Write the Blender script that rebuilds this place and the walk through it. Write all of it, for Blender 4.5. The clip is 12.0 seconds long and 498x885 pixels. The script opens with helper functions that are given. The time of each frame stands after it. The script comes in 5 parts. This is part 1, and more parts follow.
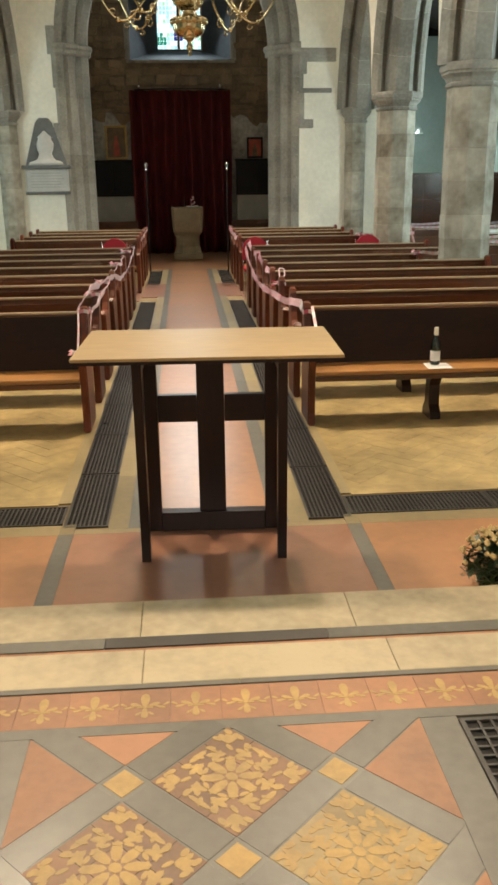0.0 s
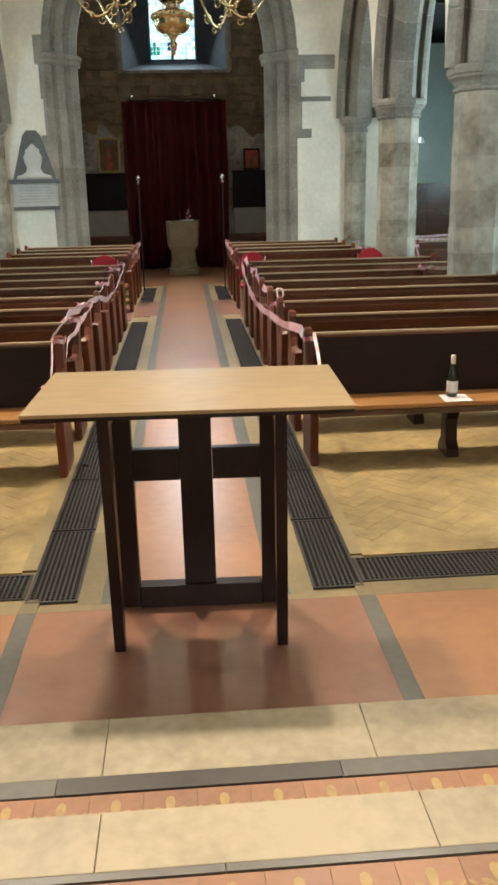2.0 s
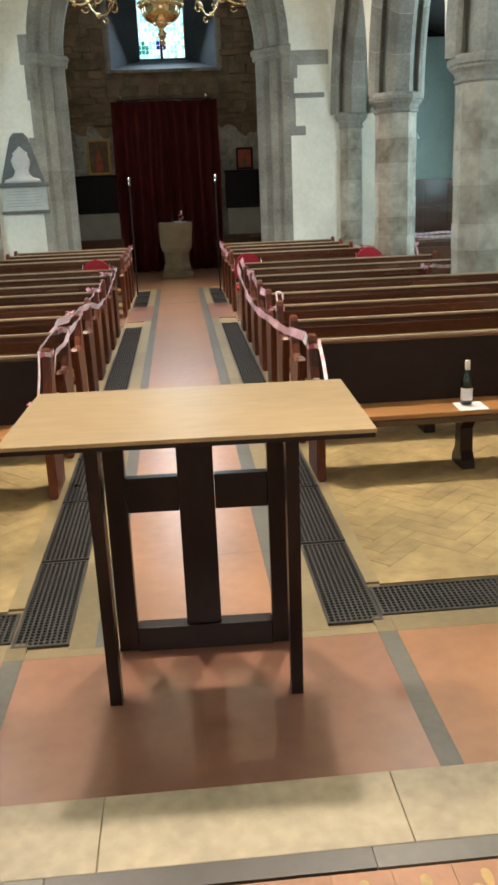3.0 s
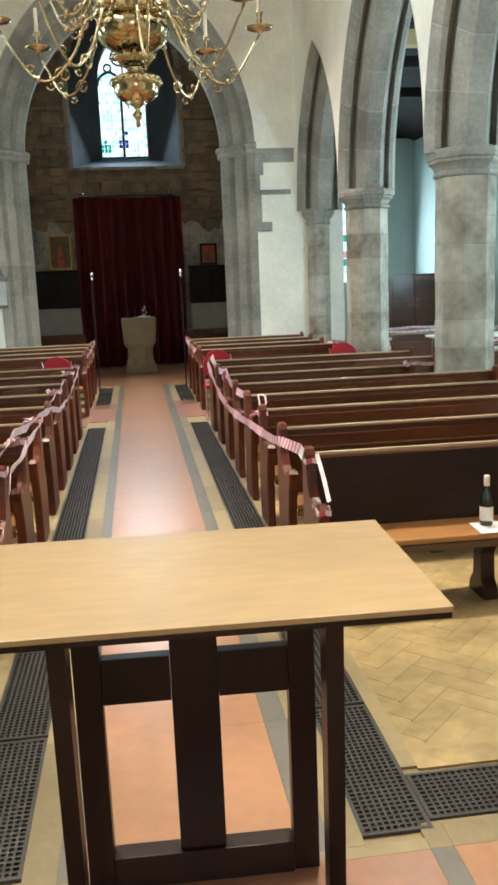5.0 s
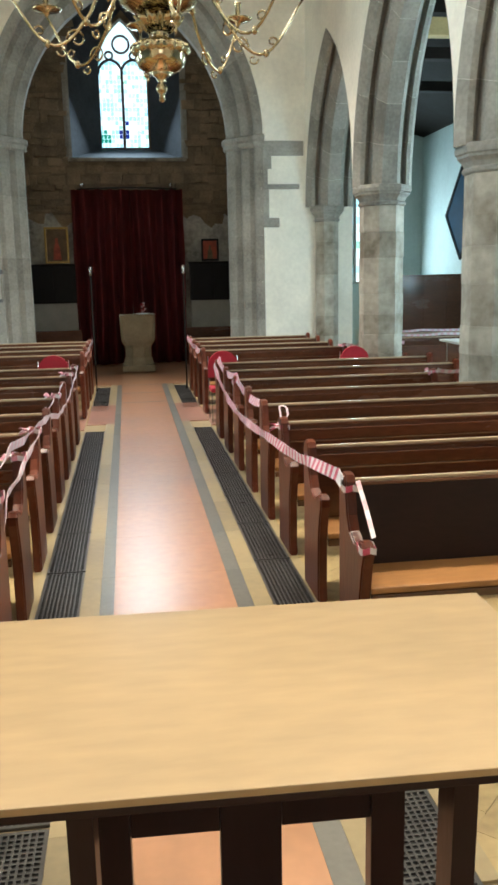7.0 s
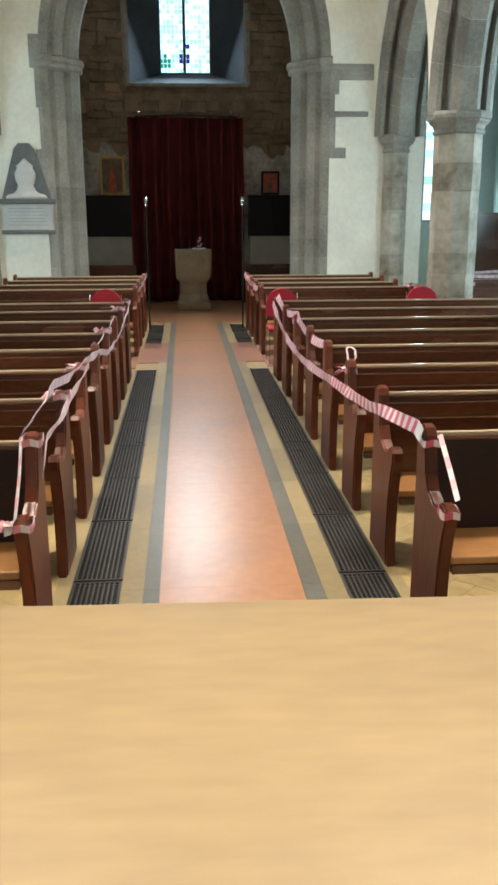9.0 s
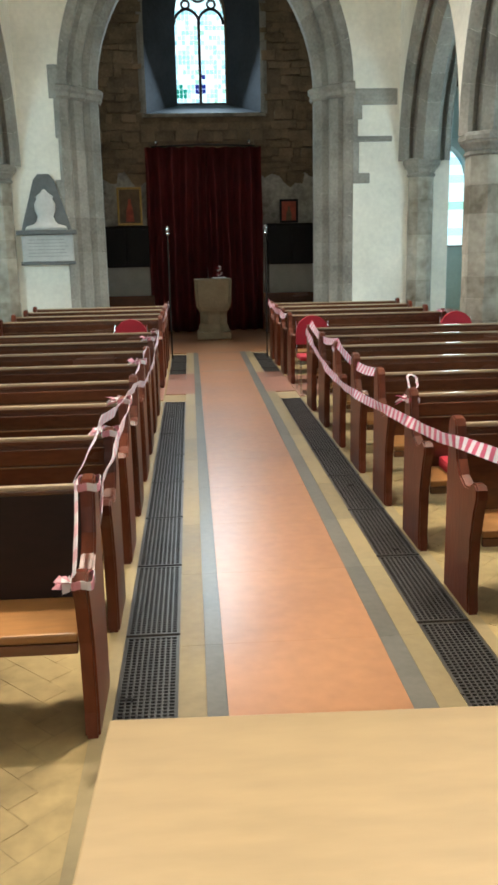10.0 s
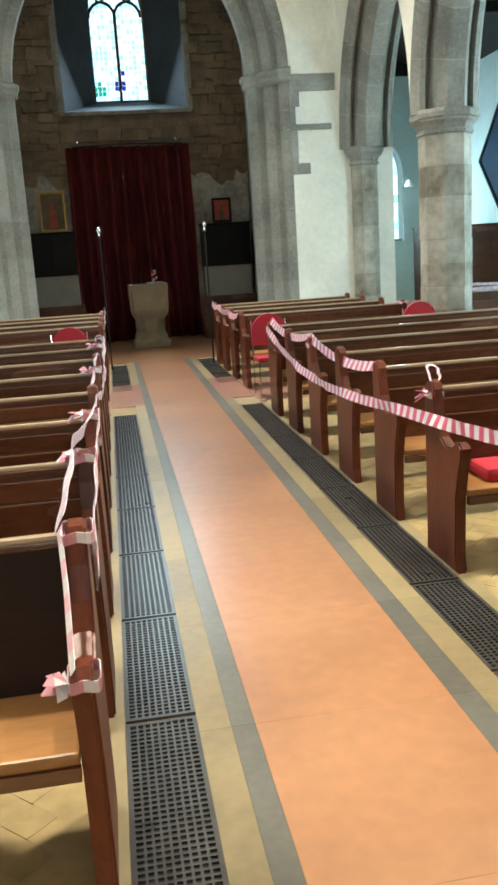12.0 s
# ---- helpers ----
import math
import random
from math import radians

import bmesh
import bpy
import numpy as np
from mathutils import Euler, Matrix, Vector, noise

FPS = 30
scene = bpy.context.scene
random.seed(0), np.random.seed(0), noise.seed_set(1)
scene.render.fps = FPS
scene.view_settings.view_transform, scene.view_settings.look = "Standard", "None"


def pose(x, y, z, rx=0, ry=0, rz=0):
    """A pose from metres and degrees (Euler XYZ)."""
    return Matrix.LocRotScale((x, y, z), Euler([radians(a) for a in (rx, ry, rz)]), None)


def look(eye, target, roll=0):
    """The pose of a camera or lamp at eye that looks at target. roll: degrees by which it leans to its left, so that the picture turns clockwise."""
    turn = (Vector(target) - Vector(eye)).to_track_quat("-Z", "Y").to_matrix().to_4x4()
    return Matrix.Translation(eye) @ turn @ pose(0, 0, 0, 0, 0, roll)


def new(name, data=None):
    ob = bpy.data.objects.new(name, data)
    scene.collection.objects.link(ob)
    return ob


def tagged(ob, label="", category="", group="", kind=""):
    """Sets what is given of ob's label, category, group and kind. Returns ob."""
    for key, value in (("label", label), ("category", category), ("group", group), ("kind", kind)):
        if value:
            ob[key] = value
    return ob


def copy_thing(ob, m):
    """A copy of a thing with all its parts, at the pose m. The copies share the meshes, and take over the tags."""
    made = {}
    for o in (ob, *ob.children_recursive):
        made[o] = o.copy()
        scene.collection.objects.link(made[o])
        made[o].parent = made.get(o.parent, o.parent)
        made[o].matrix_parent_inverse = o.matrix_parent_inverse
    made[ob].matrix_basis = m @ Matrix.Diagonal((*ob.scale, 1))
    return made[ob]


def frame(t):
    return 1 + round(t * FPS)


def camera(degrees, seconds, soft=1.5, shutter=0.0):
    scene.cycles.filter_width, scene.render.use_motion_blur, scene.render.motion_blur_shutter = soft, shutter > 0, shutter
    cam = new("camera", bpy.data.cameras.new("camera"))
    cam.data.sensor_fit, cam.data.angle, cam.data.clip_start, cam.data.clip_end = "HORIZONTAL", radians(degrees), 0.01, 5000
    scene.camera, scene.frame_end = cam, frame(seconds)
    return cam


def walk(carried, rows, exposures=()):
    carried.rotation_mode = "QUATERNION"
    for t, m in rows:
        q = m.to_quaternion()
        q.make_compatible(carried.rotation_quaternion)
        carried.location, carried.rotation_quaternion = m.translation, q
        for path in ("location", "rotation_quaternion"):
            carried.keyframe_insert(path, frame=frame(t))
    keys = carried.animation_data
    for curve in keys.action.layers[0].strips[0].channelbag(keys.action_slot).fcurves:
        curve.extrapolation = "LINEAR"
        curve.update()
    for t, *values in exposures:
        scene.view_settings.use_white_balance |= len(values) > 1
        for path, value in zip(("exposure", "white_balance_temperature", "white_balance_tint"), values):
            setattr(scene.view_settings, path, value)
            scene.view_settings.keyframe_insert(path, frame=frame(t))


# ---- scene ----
cam = camera(33.0, 12.0, soft=3.0)
PATH = [
    (0, (0.262, 0.055, 1.965), (0.397, 1.957, 1.362), -0.7),
    (0.5, (0.281, 0.155, 1.989), (0.435, 2.071, 1.434), -2.1),
    (1, (0.402, 0.381, 1.996), (0.528, 2.317, 1.514), -2.8),
    (1.5, (0.456, 0.566, 1.98), (0.527, 2.491, 1.442), -2.5),
    (2, (0.362, 0.83, 1.968), (0.495, 2.74, 1.39), -1.3),
    (2.5, (0.319, 1.01, 1.948), (0.505, 2.909, 1.349), -2.3),
    (3, (0.357, 1.234, 1.959), (0.497, 3.144, 1.381), -2.4),
    (3.2, (0.399, 1.365, 1.962), (0.537, 3.283, 1.412), -1.8),
    (4.8, (0.25, 2.012, 1.967), (0.517, 3.958, 1.592), -1.6),
    (5, (0.255, 2.082, 1.968), (0.505, 4.031, 1.593), -2.3),
    (5.5, (0.325, 2.347, 1.997), (0.567, 4.297, 1.624), -1.6),
    (6, (0.275, 2.543, 1.977), (0.44, 4.501, 1.606), -1.5),
    (6.5, (0.172, 2.677, 1.992), (0.419, 4.627, 1.626), -1.0),
    (6.7, (0.126, 2.699, 1.996), (0.398, 4.646, 1.624), -1.2),
    (8.3, (0.174, 3.069, 1.977), (0.399, 5.005, 1.525), -0.8),
    (8.5, (0.183, 3.09, 1.961), (0.338, 5.028, 1.491), -0.9),
    (9, (0.121, 3.249, 1.909), (0.267, 5.176, 1.393), -0.2),
    (9.5, (-0.073, 3.495, 1.845), (0.077, 5.436, 1.385), -1.2),
    (10, (-0.136, 3.668, 1.853), (-0.011, 5.613, 1.405), -1.2),
    (10.5, (-0.185, 3.849, 1.846), (-0.091, 5.794, 1.392), -1.6),
    (11, (-0.306, 4.018, 1.774), (-0.267, 5.966, 1.323), -1.4),
    (11.5, (-0.461, 4.356, 1.666), (-0.367, 6.307, 1.236), -1.8),
    (12, (-0.417, 4.623, 1.687), (-0.126, 6.553, 1.253), -3.7),
]
walk(cam, [(t, look(eye, target, roll)) for t, eye, target, roll in PATH], exposures=[(0.0, -0.02, 7200, 13), (2.6, 0.06, 6400, 12), (5.0, 0.30, 6250, 10), (6.5, 0.28, 6200, 10), (9.0, 0.13, 6200, 10), (10.5, 0.22, 6200, 9), (11.0, 0.30, 6150, 8), (12.0, 0.42, 6050, 5)])

# ---------------- light ----------------
world = bpy.data.worlds.new("world")
scene.world = world
world.use_nodes = True
wn = world.node_tree.nodes
sky = wn.new("ShaderNodeTexSky")
sky.sky_type = 'NISHITA'
sky.sun_disc = False
sky.sun_elevation, sky.sun_rotation = radians(48), radians(200)
sky.dust_density, sky.air_density = 6.0, 1.0
wn["Background"].inputs["Strength"].default_value = 0.15
world.node_tree.links.new(sky.outputs[0], wn["Background"].inputs["Color"])

sun_data = bpy.data.lights.new("sun", 'SUN')
sun_data.energy, sun_data.angle, sun_data.color = 0.8, radians(15), (1.0, 0.95, 0.88)
sun = new("sun", sun_data)
sun.matrix_world = look((10, -30, 30), (0, 0, 0))


def area_light(name, eye, target, w, h, power, colour, spread=180):
    d = bpy.data.lights.new(name, 'AREA')
    d.shape, d.size, d.size_y, d.energy, d.color = 'RECTANGLE', w, h, power, colour
    d.spread = radians(spread)
    ob = new(name, d)
    ob.matrix_world = look(eye, target)
    return ob


COOL, WARM = (0.68, 0.92, 1.0), (1.0, 0.85, 0.66)
# daylight in the window openings; the east one, out of view, is added fill
area_light("east_fill_light", (0.3, -6.9, 4.6), (0.3, 10, 3.0), 3.2, 4.4, 95, (1.0, 0.97, 0.92))
for y in (8.6, 14.2):
    area_light("aisle_window_light", (8.2, y, 2.95), (0, y, 1.2), 1.4, 2.6, 220, COOL)
    area_light("aisle_window_light", (-7.95, y, 2.95), (0, y, 1.2), 1.4, 2.6, 220, COOL)
area_light("aisle_west_window_light", (6.25, 25.05, 2.9), (5.6, 10, 1.0), 1.1, 1.9, 190, COOL)
area_light("aisle_west_window_light", (-5.4, 25.05, 3.0), (-5.0, 10, 1.0), 1.1, 1.9, 190, COOL)
area_light("tower_window_light", (0.28, 23.88, 6.5), (0.3, 12, 1), 1.3, 2.4, 105, (0.75, 0.92, 1.0))
# added fill panels high over the arcades, in place of unseen clerestory windows
area_light("upper_wall_fill", (3.44, 9.5, 8.2), (-1.5, 10, 7.4), 13.0, 1.0, 170, (1.0, 0.98, 0.95), 125)
area_light("upper_wall_fill", (-2.84, 9.5, 8.2), (2.1, 10, 7.4), 13.0, 1.0, 400, (0.97, 0.99, 1.0), 125)


def unseen_roof_lamp(x, y, z, power, colour, aim):
    d = bpy.data.lights.new("unseen_roof_lamp", 'SPOT')
    d.energy, d.color, d.spot_size, d.spot_blend, d.shadow_soft_size = power, colour, radians(75), 0.9, 0.28
    ob = new("unseen_roof_lamp", d)
    ob.matrix_world = look((x, y, z), (x * 0.5 + 0.15, aim + 0.02, 0))
    return ob


# unseen lamps under the nave roof: strong pair set by shadows, others added fill
for x in (2.6, -2.0):
    unseen_roof_lamp(x, 9.7, 9.4, 2750, WARM, 5.5)
    unseen_roof_lamp(x * 0.8, 7.3, 9.6, 300, WARM, 6.0)
unseen_roof_lamp(0.3, 16.6, 9.7, 4200, (1.0, 0.88, 0.74), 15.0)

# ---------------- materials ----------------


def material(name, colour, rough=0.6, metal=0.0, vary=0.25, scale=6.0, grain=60.0, bump=0.15, tint=None, stretch=(1, 1, 1), piece=0.0, coat=0.0, bump_scale=None, spec=0.5, coat_ior=1.5, coat_rough=0.10):
    """A surface with broad stains, fine grain and relief, in object metres."""
    m = bpy.data.materials.new(name)
    m.use_nodes = True
    n, ln = m.node_tree.nodes, m.node_tree.links
    b = n["Principled BSDF"]
    b.inputs["Roughness"].default_value, b.inputs["Metallic"].default_value = rough, metal
    b.inputs["Coat Weight"].default_value = coat
    b.inputs["Specular IOR Level"].default_value = spec
    b.inputs["Coat Roughness"].default_value = coat_rough
    b.inputs["Coat IOR"].default_value = coat_ior
    geo = n.new("ShaderNodeNewGeometry")
    mp = n.new("ShaderNodeMapping")
    mp.inputs["Scale"].default_value = stretch
    ln.new(geo.outputs["Position"], mp.inputs["Vector"])
    big, small = n.new("ShaderNodeTexNoise"), n.new("ShaderNodeTexNoise")
    big.inputs["Scale"].default_value, big.inputs["Detail"].default_value = scale, 5
    small.inputs["Scale"].default_value, small.inputs["Detail"].default_value = grain, 4
    ln.new(mp.outputs[0], big.inputs["Vector"])
    ln.new(mp.outputs[0], small.inputs["Vector"])
    ramp = n.new("ShaderNodeValToRGB")
    lo = [c * (1 - vary) for c in colour]
    hi = [min(1, c * (1 + vary * 0.8)) for c in (tint or colour)]
    ramp.color_ramp.elements[0].position, ramp.color_ramp.elements[0].color = 0.3, (*lo, 1)
    ramp.color_ramp.elements[1].position, ramp.color_ramp.elements[1].color = 0.7, (*hi, 1)
    mix = n.new("ShaderNodeMath")
    mix.operation = 'MULTIPLY_ADD'
    mix.inputs[1].default_value = 0.35
    ln.new(small.outputs["Fac"], mix.inputs[0])
    add = n.new("ShaderNodeMath")
    add.operation = 'MULTIPLY'
    add.inputs[1].default_value = 0.65
    ln.new(big.outputs["Fac"], add.inputs[0])
    ln.new(add.outputs[0], mix.inputs[2])
    last = mix.outputs[0]
    if piece:
        info = n.new("ShaderNodeObjectInfo")
        pm = n.new("ShaderNodeMath")
        pm.operation = 'MULTIPLY_ADD'
        pm.inputs[1].default_value = piece
        isl = n.new("ShaderNodeMath")
        isl.operation = 'SUBTRACT'
        isl.inputs[1].default_value = piece * 0.5
        ln.new(info.outputs["Random"], pm.inputs[0])
        ln.new(last, pm.inputs[2])
        ln.new(pm.outputs[0], isl.inputs[0])
        last = isl.outputs[0]
    ln.new(last, ramp.inputs["Fac"])
    ln.new(ramp.outputs[0], b.inputs["Base Color"])
    rr = n.new("ShaderNodeMapRange")
    rr.inputs["To Min"].default_value, rr.inputs["To Max"].default_value = max(0.03, rough * 0.8), min(1, rough * 1.2)
    ln.new(big.outputs["Fac"], rr.inputs["Value"])
    ln.new(rr.outputs[0], b.inputs["Roughness"])
    if bump:
        bp = n.new("ShaderNodeBump")
        bp.inputs["Strength"].default_value, bp.inputs["Distance"].default_value = bump, 0.01
        if bump_scale:
            bt = n.new("ShaderNodeTexNoise")
            bt.inputs["Scale"].default_value, bt.inputs["Detail"].default_value = bump_scale, 3
            ln.new(mp.outputs[0], bt.inputs["Vector"])
            ln.new(bt.outputs["Fac"], bp.inputs["Height"])
        else:
            ln.new(small.outputs["Fac"], bp.inputs["Height"])
        ln.new(bp.outputs[0], b.inputs["Normal"])
    return m


PLASTER = material("limewash_plaster", (0.81, 0.78, 0.665), 0.85, vary=0.15, scale=1.2, grain=14, bump=0.25)
CEILING = material("ceiling_plaster", (0.80, 0.76, 0.66), 0.9, vary=0.08, scale=1.0, grain=12, bump=0.15)
STONE = material("dressed_stone", (0.290, 0.282, 0.245), 0.85, vary=0.42, scale=1.8, grain=22, bump=0.5, piece=0.14)
STONE_WARM = material("column_stone", (0.290, 0.250, 0.175), 0.82, vary=0.5, scale=2.0, grain=9, bump=0.25, piece=0.15, tint=(0.37, 0.35, 0.29))
RUBBLE = material("tower_rubble_stone", (0.235, 0.175, 0.110), 0.9, vary=0.45, scale=3.0, grain=20, bump=0.7, piece=0.18)
MORTAR = material("rubble_mortar", (0.20, 0.15, 0.098), 0.95, vary=0.5, scale=3, grain=22, bump=0.6)
TOWER_LOW = material("tower_lower_plaster", (0.15, 0.14, 0.115), 0.9, vary=0.6, scale=1.3, grain=10, bump=0.3, tint=(0.42, 0.41, 0.37))
# shade of the backlit splay and sill is put into this dark blue-grey
REVEAL_SHADE = material("shaded_window_reveal", (0.065, 0.075, 0.088), 0.85, vary=0.4, scale=1.6, grain=12, bump=0.3)
AISLE_WALL = material("aisle_plaster", (0.46, 0.52, 0.50), 0.85, vary=0.14, scale=1.0, grain=12, bump=0.2)
CROSS_TILE = material("pink_worn_tile", (0.52, 0.27, 0.20), 0.3, vary=0.2, scale=2.0, grain=14, bump=0.02, piece=0.12, coat=1.0, coat_ior=1.8, coat_rough=0.2)
KNOT_PINK = material("crumpled_pink_tape", (0.62, 0.26, 0.32), 0.5, vary=0.25, scale=14, grain=60, bump=0.2)
DARK_TIMBER = material("dark_timber", (0.016, 0.013, 0.011), 0.8, vary=0.4, scale=3, grain=40, bump=0.2, spec=0.15)
GOLDEN_BEAM = material("pale_beam", (0.55, 0.42, 0.20), 0.7, vary=0.2, scale=3, grain=30, bump=0.1)
PEW_WOOD = material("dark_stained_oak", (0.105, 0.0360, 0.0155), 0.26, vary=0.5, scale=3.0, grain=45, bump=0.10, stretch=(0.25, 1, 1), spec=0.45, piece=0.25, coat=0.8, coat_rough=0.14)
PEW_END = material("pew_end_oak", (0.118, 0.0285, 0.0120), 0.32, vary=0.5, scale=4.0, grain=40, bump=0.12, stretch=(1, 1, 0.2), spec=0.28, piece=0.25)
# darker copy of the pew oak; shade on front backs and supports painted in
PEW_SHADED = material("shaded_pew_oak", (0.020, 0.0085, 0.0065), 0.40, vary=0.4, scale=3.0, grain=45, bump=0.08, stretch=(0.25, 1, 1), spec=0.25)
# rail and moulding colours lifted to paint the highlights along the dark pews
PEW_RAIL_GLINT = material("worn_rail_glint", (0.37, 0.27, 0.165), 0.34, vary=0.35, scale=5.0, grain=50, bump=0.08, stretch=(0.2, 1, 1), coat=0.55, coat_rough=0.16)
PEW_TRIM_GLINT = material("moulding_glint", (0.19, 0.095, 0.040), 0.22, vary=0.4, scale=5.0, grain=50, bump=0.06, stretch=(0.2, 1, 1), coat=0.4, coat_rough=0.2)
LETTER = material("worn_inscription", (0.34, 0.34, 0.32), 0.6, vary=0.2, scale=8, grain=40, bump=0.0)
SEAT_WOOD = material("worn_seat_oak", (0.34, 0.16, 0.05), 0.40, vary=0.32, scale=4.0, grain=45, bump=0.08, stretch=(0.2, 1, 1), coat=0.1)
TABLE_TOP = material("pale_oak_veneer", (0.345, 0.236, 0.108), 0.46, vary=0.24, scale=1.2, grain=16, bump=0.03, stretch=(0.45, 1.8, 1), coat=0.15, coat_rough=0.3, spec=0.4)
TABLE_DARK = material("dark_table_frame", (0.018, 0.008, 0.006), 0.35, vary=0.3, scale=4, grain=40, bump=0.06, stretch=(1, 1, 0.3), spec=0.25)
RED_TILE = material("polished_red_quarry_tile", (0.355, 0.166, 0.072), 0.38, vary=0.26, scale=1.1, grain=12, bump=0.012, piece=0.05, coat=0.75, coat_ior=1.55, coat_rough=0.27)
PINK_TILE = material("dark_polished_quarry_tile", (0.33, 0.150, 0.088), 0.35, vary=0.22, scale=1.6, grain=14, bump=0.003, piece=0.08, coat=1.0, coat_ior=2.1, coat_rough=0.06)
SLATE = material("grey_slate_strip", (0.120, 0.115, 0.096), 0.40, vary=0.28, scale=3, grain=25, bump=0.05, piece=0.20, spec=0.45, coat=0.25, coat_rough=0.2)
SLATE_DARK = material("black_slate_strip", (0.050, 0.044, 0.038), 0.35, vary=0.25, scale=4, grain=25, bump=0.06)
BUFF = material("buff_tile", (0.235, 0.182, 0.092), 0.40, vary=0.26, scale=2.2, grain=18, bump=0.06, piece=0.3)
STEP_STONE = material("worn_step_stone", (0.38, 0.315, 0.20), 0.45, vary=0.34, scale=2.6, grain=22, bump=0.10, piece=0.35)
BLOCK = material("pale_woodblock", (0.36, 0.265, 0.120), 0.50, vary=0.42, scale=2.6, grain=12, bump=0.08, piece=0.10, spec=0.35)
GROUT = material("floor_grout", (0.29, 0.215, 0.115), 0.85, vary=0.2, scale=6, grain=30, bump=0.1)
CAST_IRON = material("cast_iron", (0.047, 0.045, 0.042), 0.30, vary=0.3, scale=8, grain=30, bump=0.0, spec=0.5)
PIT_SHADE = material("duct_shade", (0.012, 0.011, 0.010), 0.95, vary=0.3, scale=6, grain=30, bump=0.1)
TERRACOTTA = material("terracotta_tile", (0.33, 0.145, 0.064), 0.46, vary=0.28, scale=4, grain=30, bump=0.05, piece=0.35)
YELLOW_INLAY = material("yellow_clay_inlay", (0.43, 0.275, 0.085), 0.5, vary=0.32, scale=7, grain=50, bump=0.05)
BUFF_INLAY = material("worn_buff_tile", (0.34, 0.245, 0.105), 0.5, vary=0.3, scale=6, grain=40, bump=0.05, piece=0.3)
BROWN_TILE = material("encaustic_brown_tile", (0.215, 0.105, 0.045), 0.46, vary=0.3, scale=6, grain=40, bump=0.05, piece=0.3)
CURTAIN = material("maroon_velvet", (0.24, 0.036, 0.037), 0.75, vary=0.35, scale=3, grain=40, bump=0.2)
BRASS = material("polished_brass", (0.52, 0.44, 0.27), 0.13, metal=1.0, vary=0.25, scale=9, grain=40, bump=0.04)
CANDLE = material("ivory_candle", (0.75, 0.70, 0.58), 0.5, vary=0.05, bump=0.0)
MARBLE = material("white_marble", (0.52, 0.515, 0.48), 0.5, vary=0.18, scale=4, grain=20, bump=0.1)
MARBLE_GREY = material("grey_marble", (0.12, 0.125, 0.12), 0.5, vary=0.3, scale=4, grain=20, bump=0.1)
FONT_STONE = material("font_stone", (0.34, 0.29, 0.20), 0.8, vary=0.25, scale=5, grain=30, bump=0.4)
GILT = material("gilt_frame", (0.45, 0.30, 0.09), 0.35, metal=0.6, vary=0.3, scale=12, grain=50, bump=0.2)
PAINT_BROWN = material("painting_brown", (0.16, 0.10, 0.05), 0.5, vary=0.5, scale=9, grain=30, bump=0.1)
PAINT_RED = material("painting_red", (0.45, 0.08, 0.04), 0.5, vary=0.4, scale=9, grain=30, bump=0.1)
BLACK_BOARD = material("black_painted_board", (0.010, 0.010, 0.011), 0.5, vary=0.3, scale=4, grain=30, bump=0.05, spec=0.2)
BLUE_BOARD = material("dark_blue_board", (0.016, 0.040, 0.070), 0.8, vary=0.3, scale=3, grain=20, bump=0.05, spec=0.08)
PALE_CLOTH = material("pale_grey_cloth", (0.42, 0.43, 0.41), 0.9, vary=0.15, scale=4, grain=40, bump=0.1)
TAPE_WHITE = material("tape_white", (0.70, 0.645, 0.66), 0.4, vary=0.10, scale=14, bump=0.0)
TAPE_PINK = material("tape_pink", (0.70, 0.43, 0.48), 0.4, vary=0.18, scale=14, bump=0.0)
TAPE_RED = material("tape_red", (0.54, 0.085, 0.15), 0.4, vary=0.15, scale=14, bump=0.0)
RED_FABRIC = material("red_upholstery", (0.38, 0.015, 0.030), 0.85, vary=0.2, scale=8, grain=90, bump=0.15)
STEEL = material("chrome_steel", (0.60, 0.60, 0.60), 0.2, metal=1.0, vary=0.1, bump=0.0)
WHITE_PAINT = material("white_gloss_paint", (0.78, 0.78, 0.75), 0.35, vary=0.06, scale=4, grain=30, bump=0.02)
PAPER = material("white_paper", (0.80, 0.80, 0.80), 0.6, vary=0.04, bump=0.0)
BOTTLE_GREEN = material("dark_green_glass", (0.010, 0.016, 0.012), 0.10, vary=0.1, bump=0.0, coat=0.5)
LEAD = material("lead_cames", (0.02, 0.02, 0.022), 0.6, vary=0.2, bump=0.0)
LEAF = material("holly_leaf", (0.045, 0.085, 0.030), 0.35, vary=0.4, scale=20, grain=60, bump=0.1, piece=0.3)
FLOWER = material("pink_white_flower", (0.75, 0.62, 0.62), 0.7, vary=0.15, scale=20, grain=60, bump=0.1)


def glass(name, colour):
    m = bpy.data.materials.new(name)
    m.use_nodes = True
    n, ln = m.node_tree.nodes, m.node_tree.links
    n.remove(n["Principled BSDF"])
    tr, gl, mx = n.new("ShaderNodeBsdfTransparent"), n.new("ShaderNodeBsdfGlossy"), n.new("ShaderNodeMixShader")
    tr.inputs["Color"].default_value = (*colour, 1)
    gl.inputs["Roughness"].default_value = 0.15
    mx.inputs[0].default_value = 0.06
    ln.new(tr.outputs[0], mx.inputs[1])
    ln.new(gl.outputs[0], mx.inputs[2])
    ln.new(mx.outputs[0], n["Material Output"].inputs["Surface"])
    return m


GLASS_CLEAR = glass("pale_glass", (0.90, 0.97, 0.97))
GLASS_GREEN = glass("green_glass", (0.06, 0.50, 0.44))
GLASS_BLUE = glass("blue_glass", (0.06, 0.14, 0.45))
GLASS_RED = glass("ruby_glass", (0.70, 0.46, 0.50))
GLASS_PALE = glass("pale_blue_glass", (0.76, 0.94, 1.0))
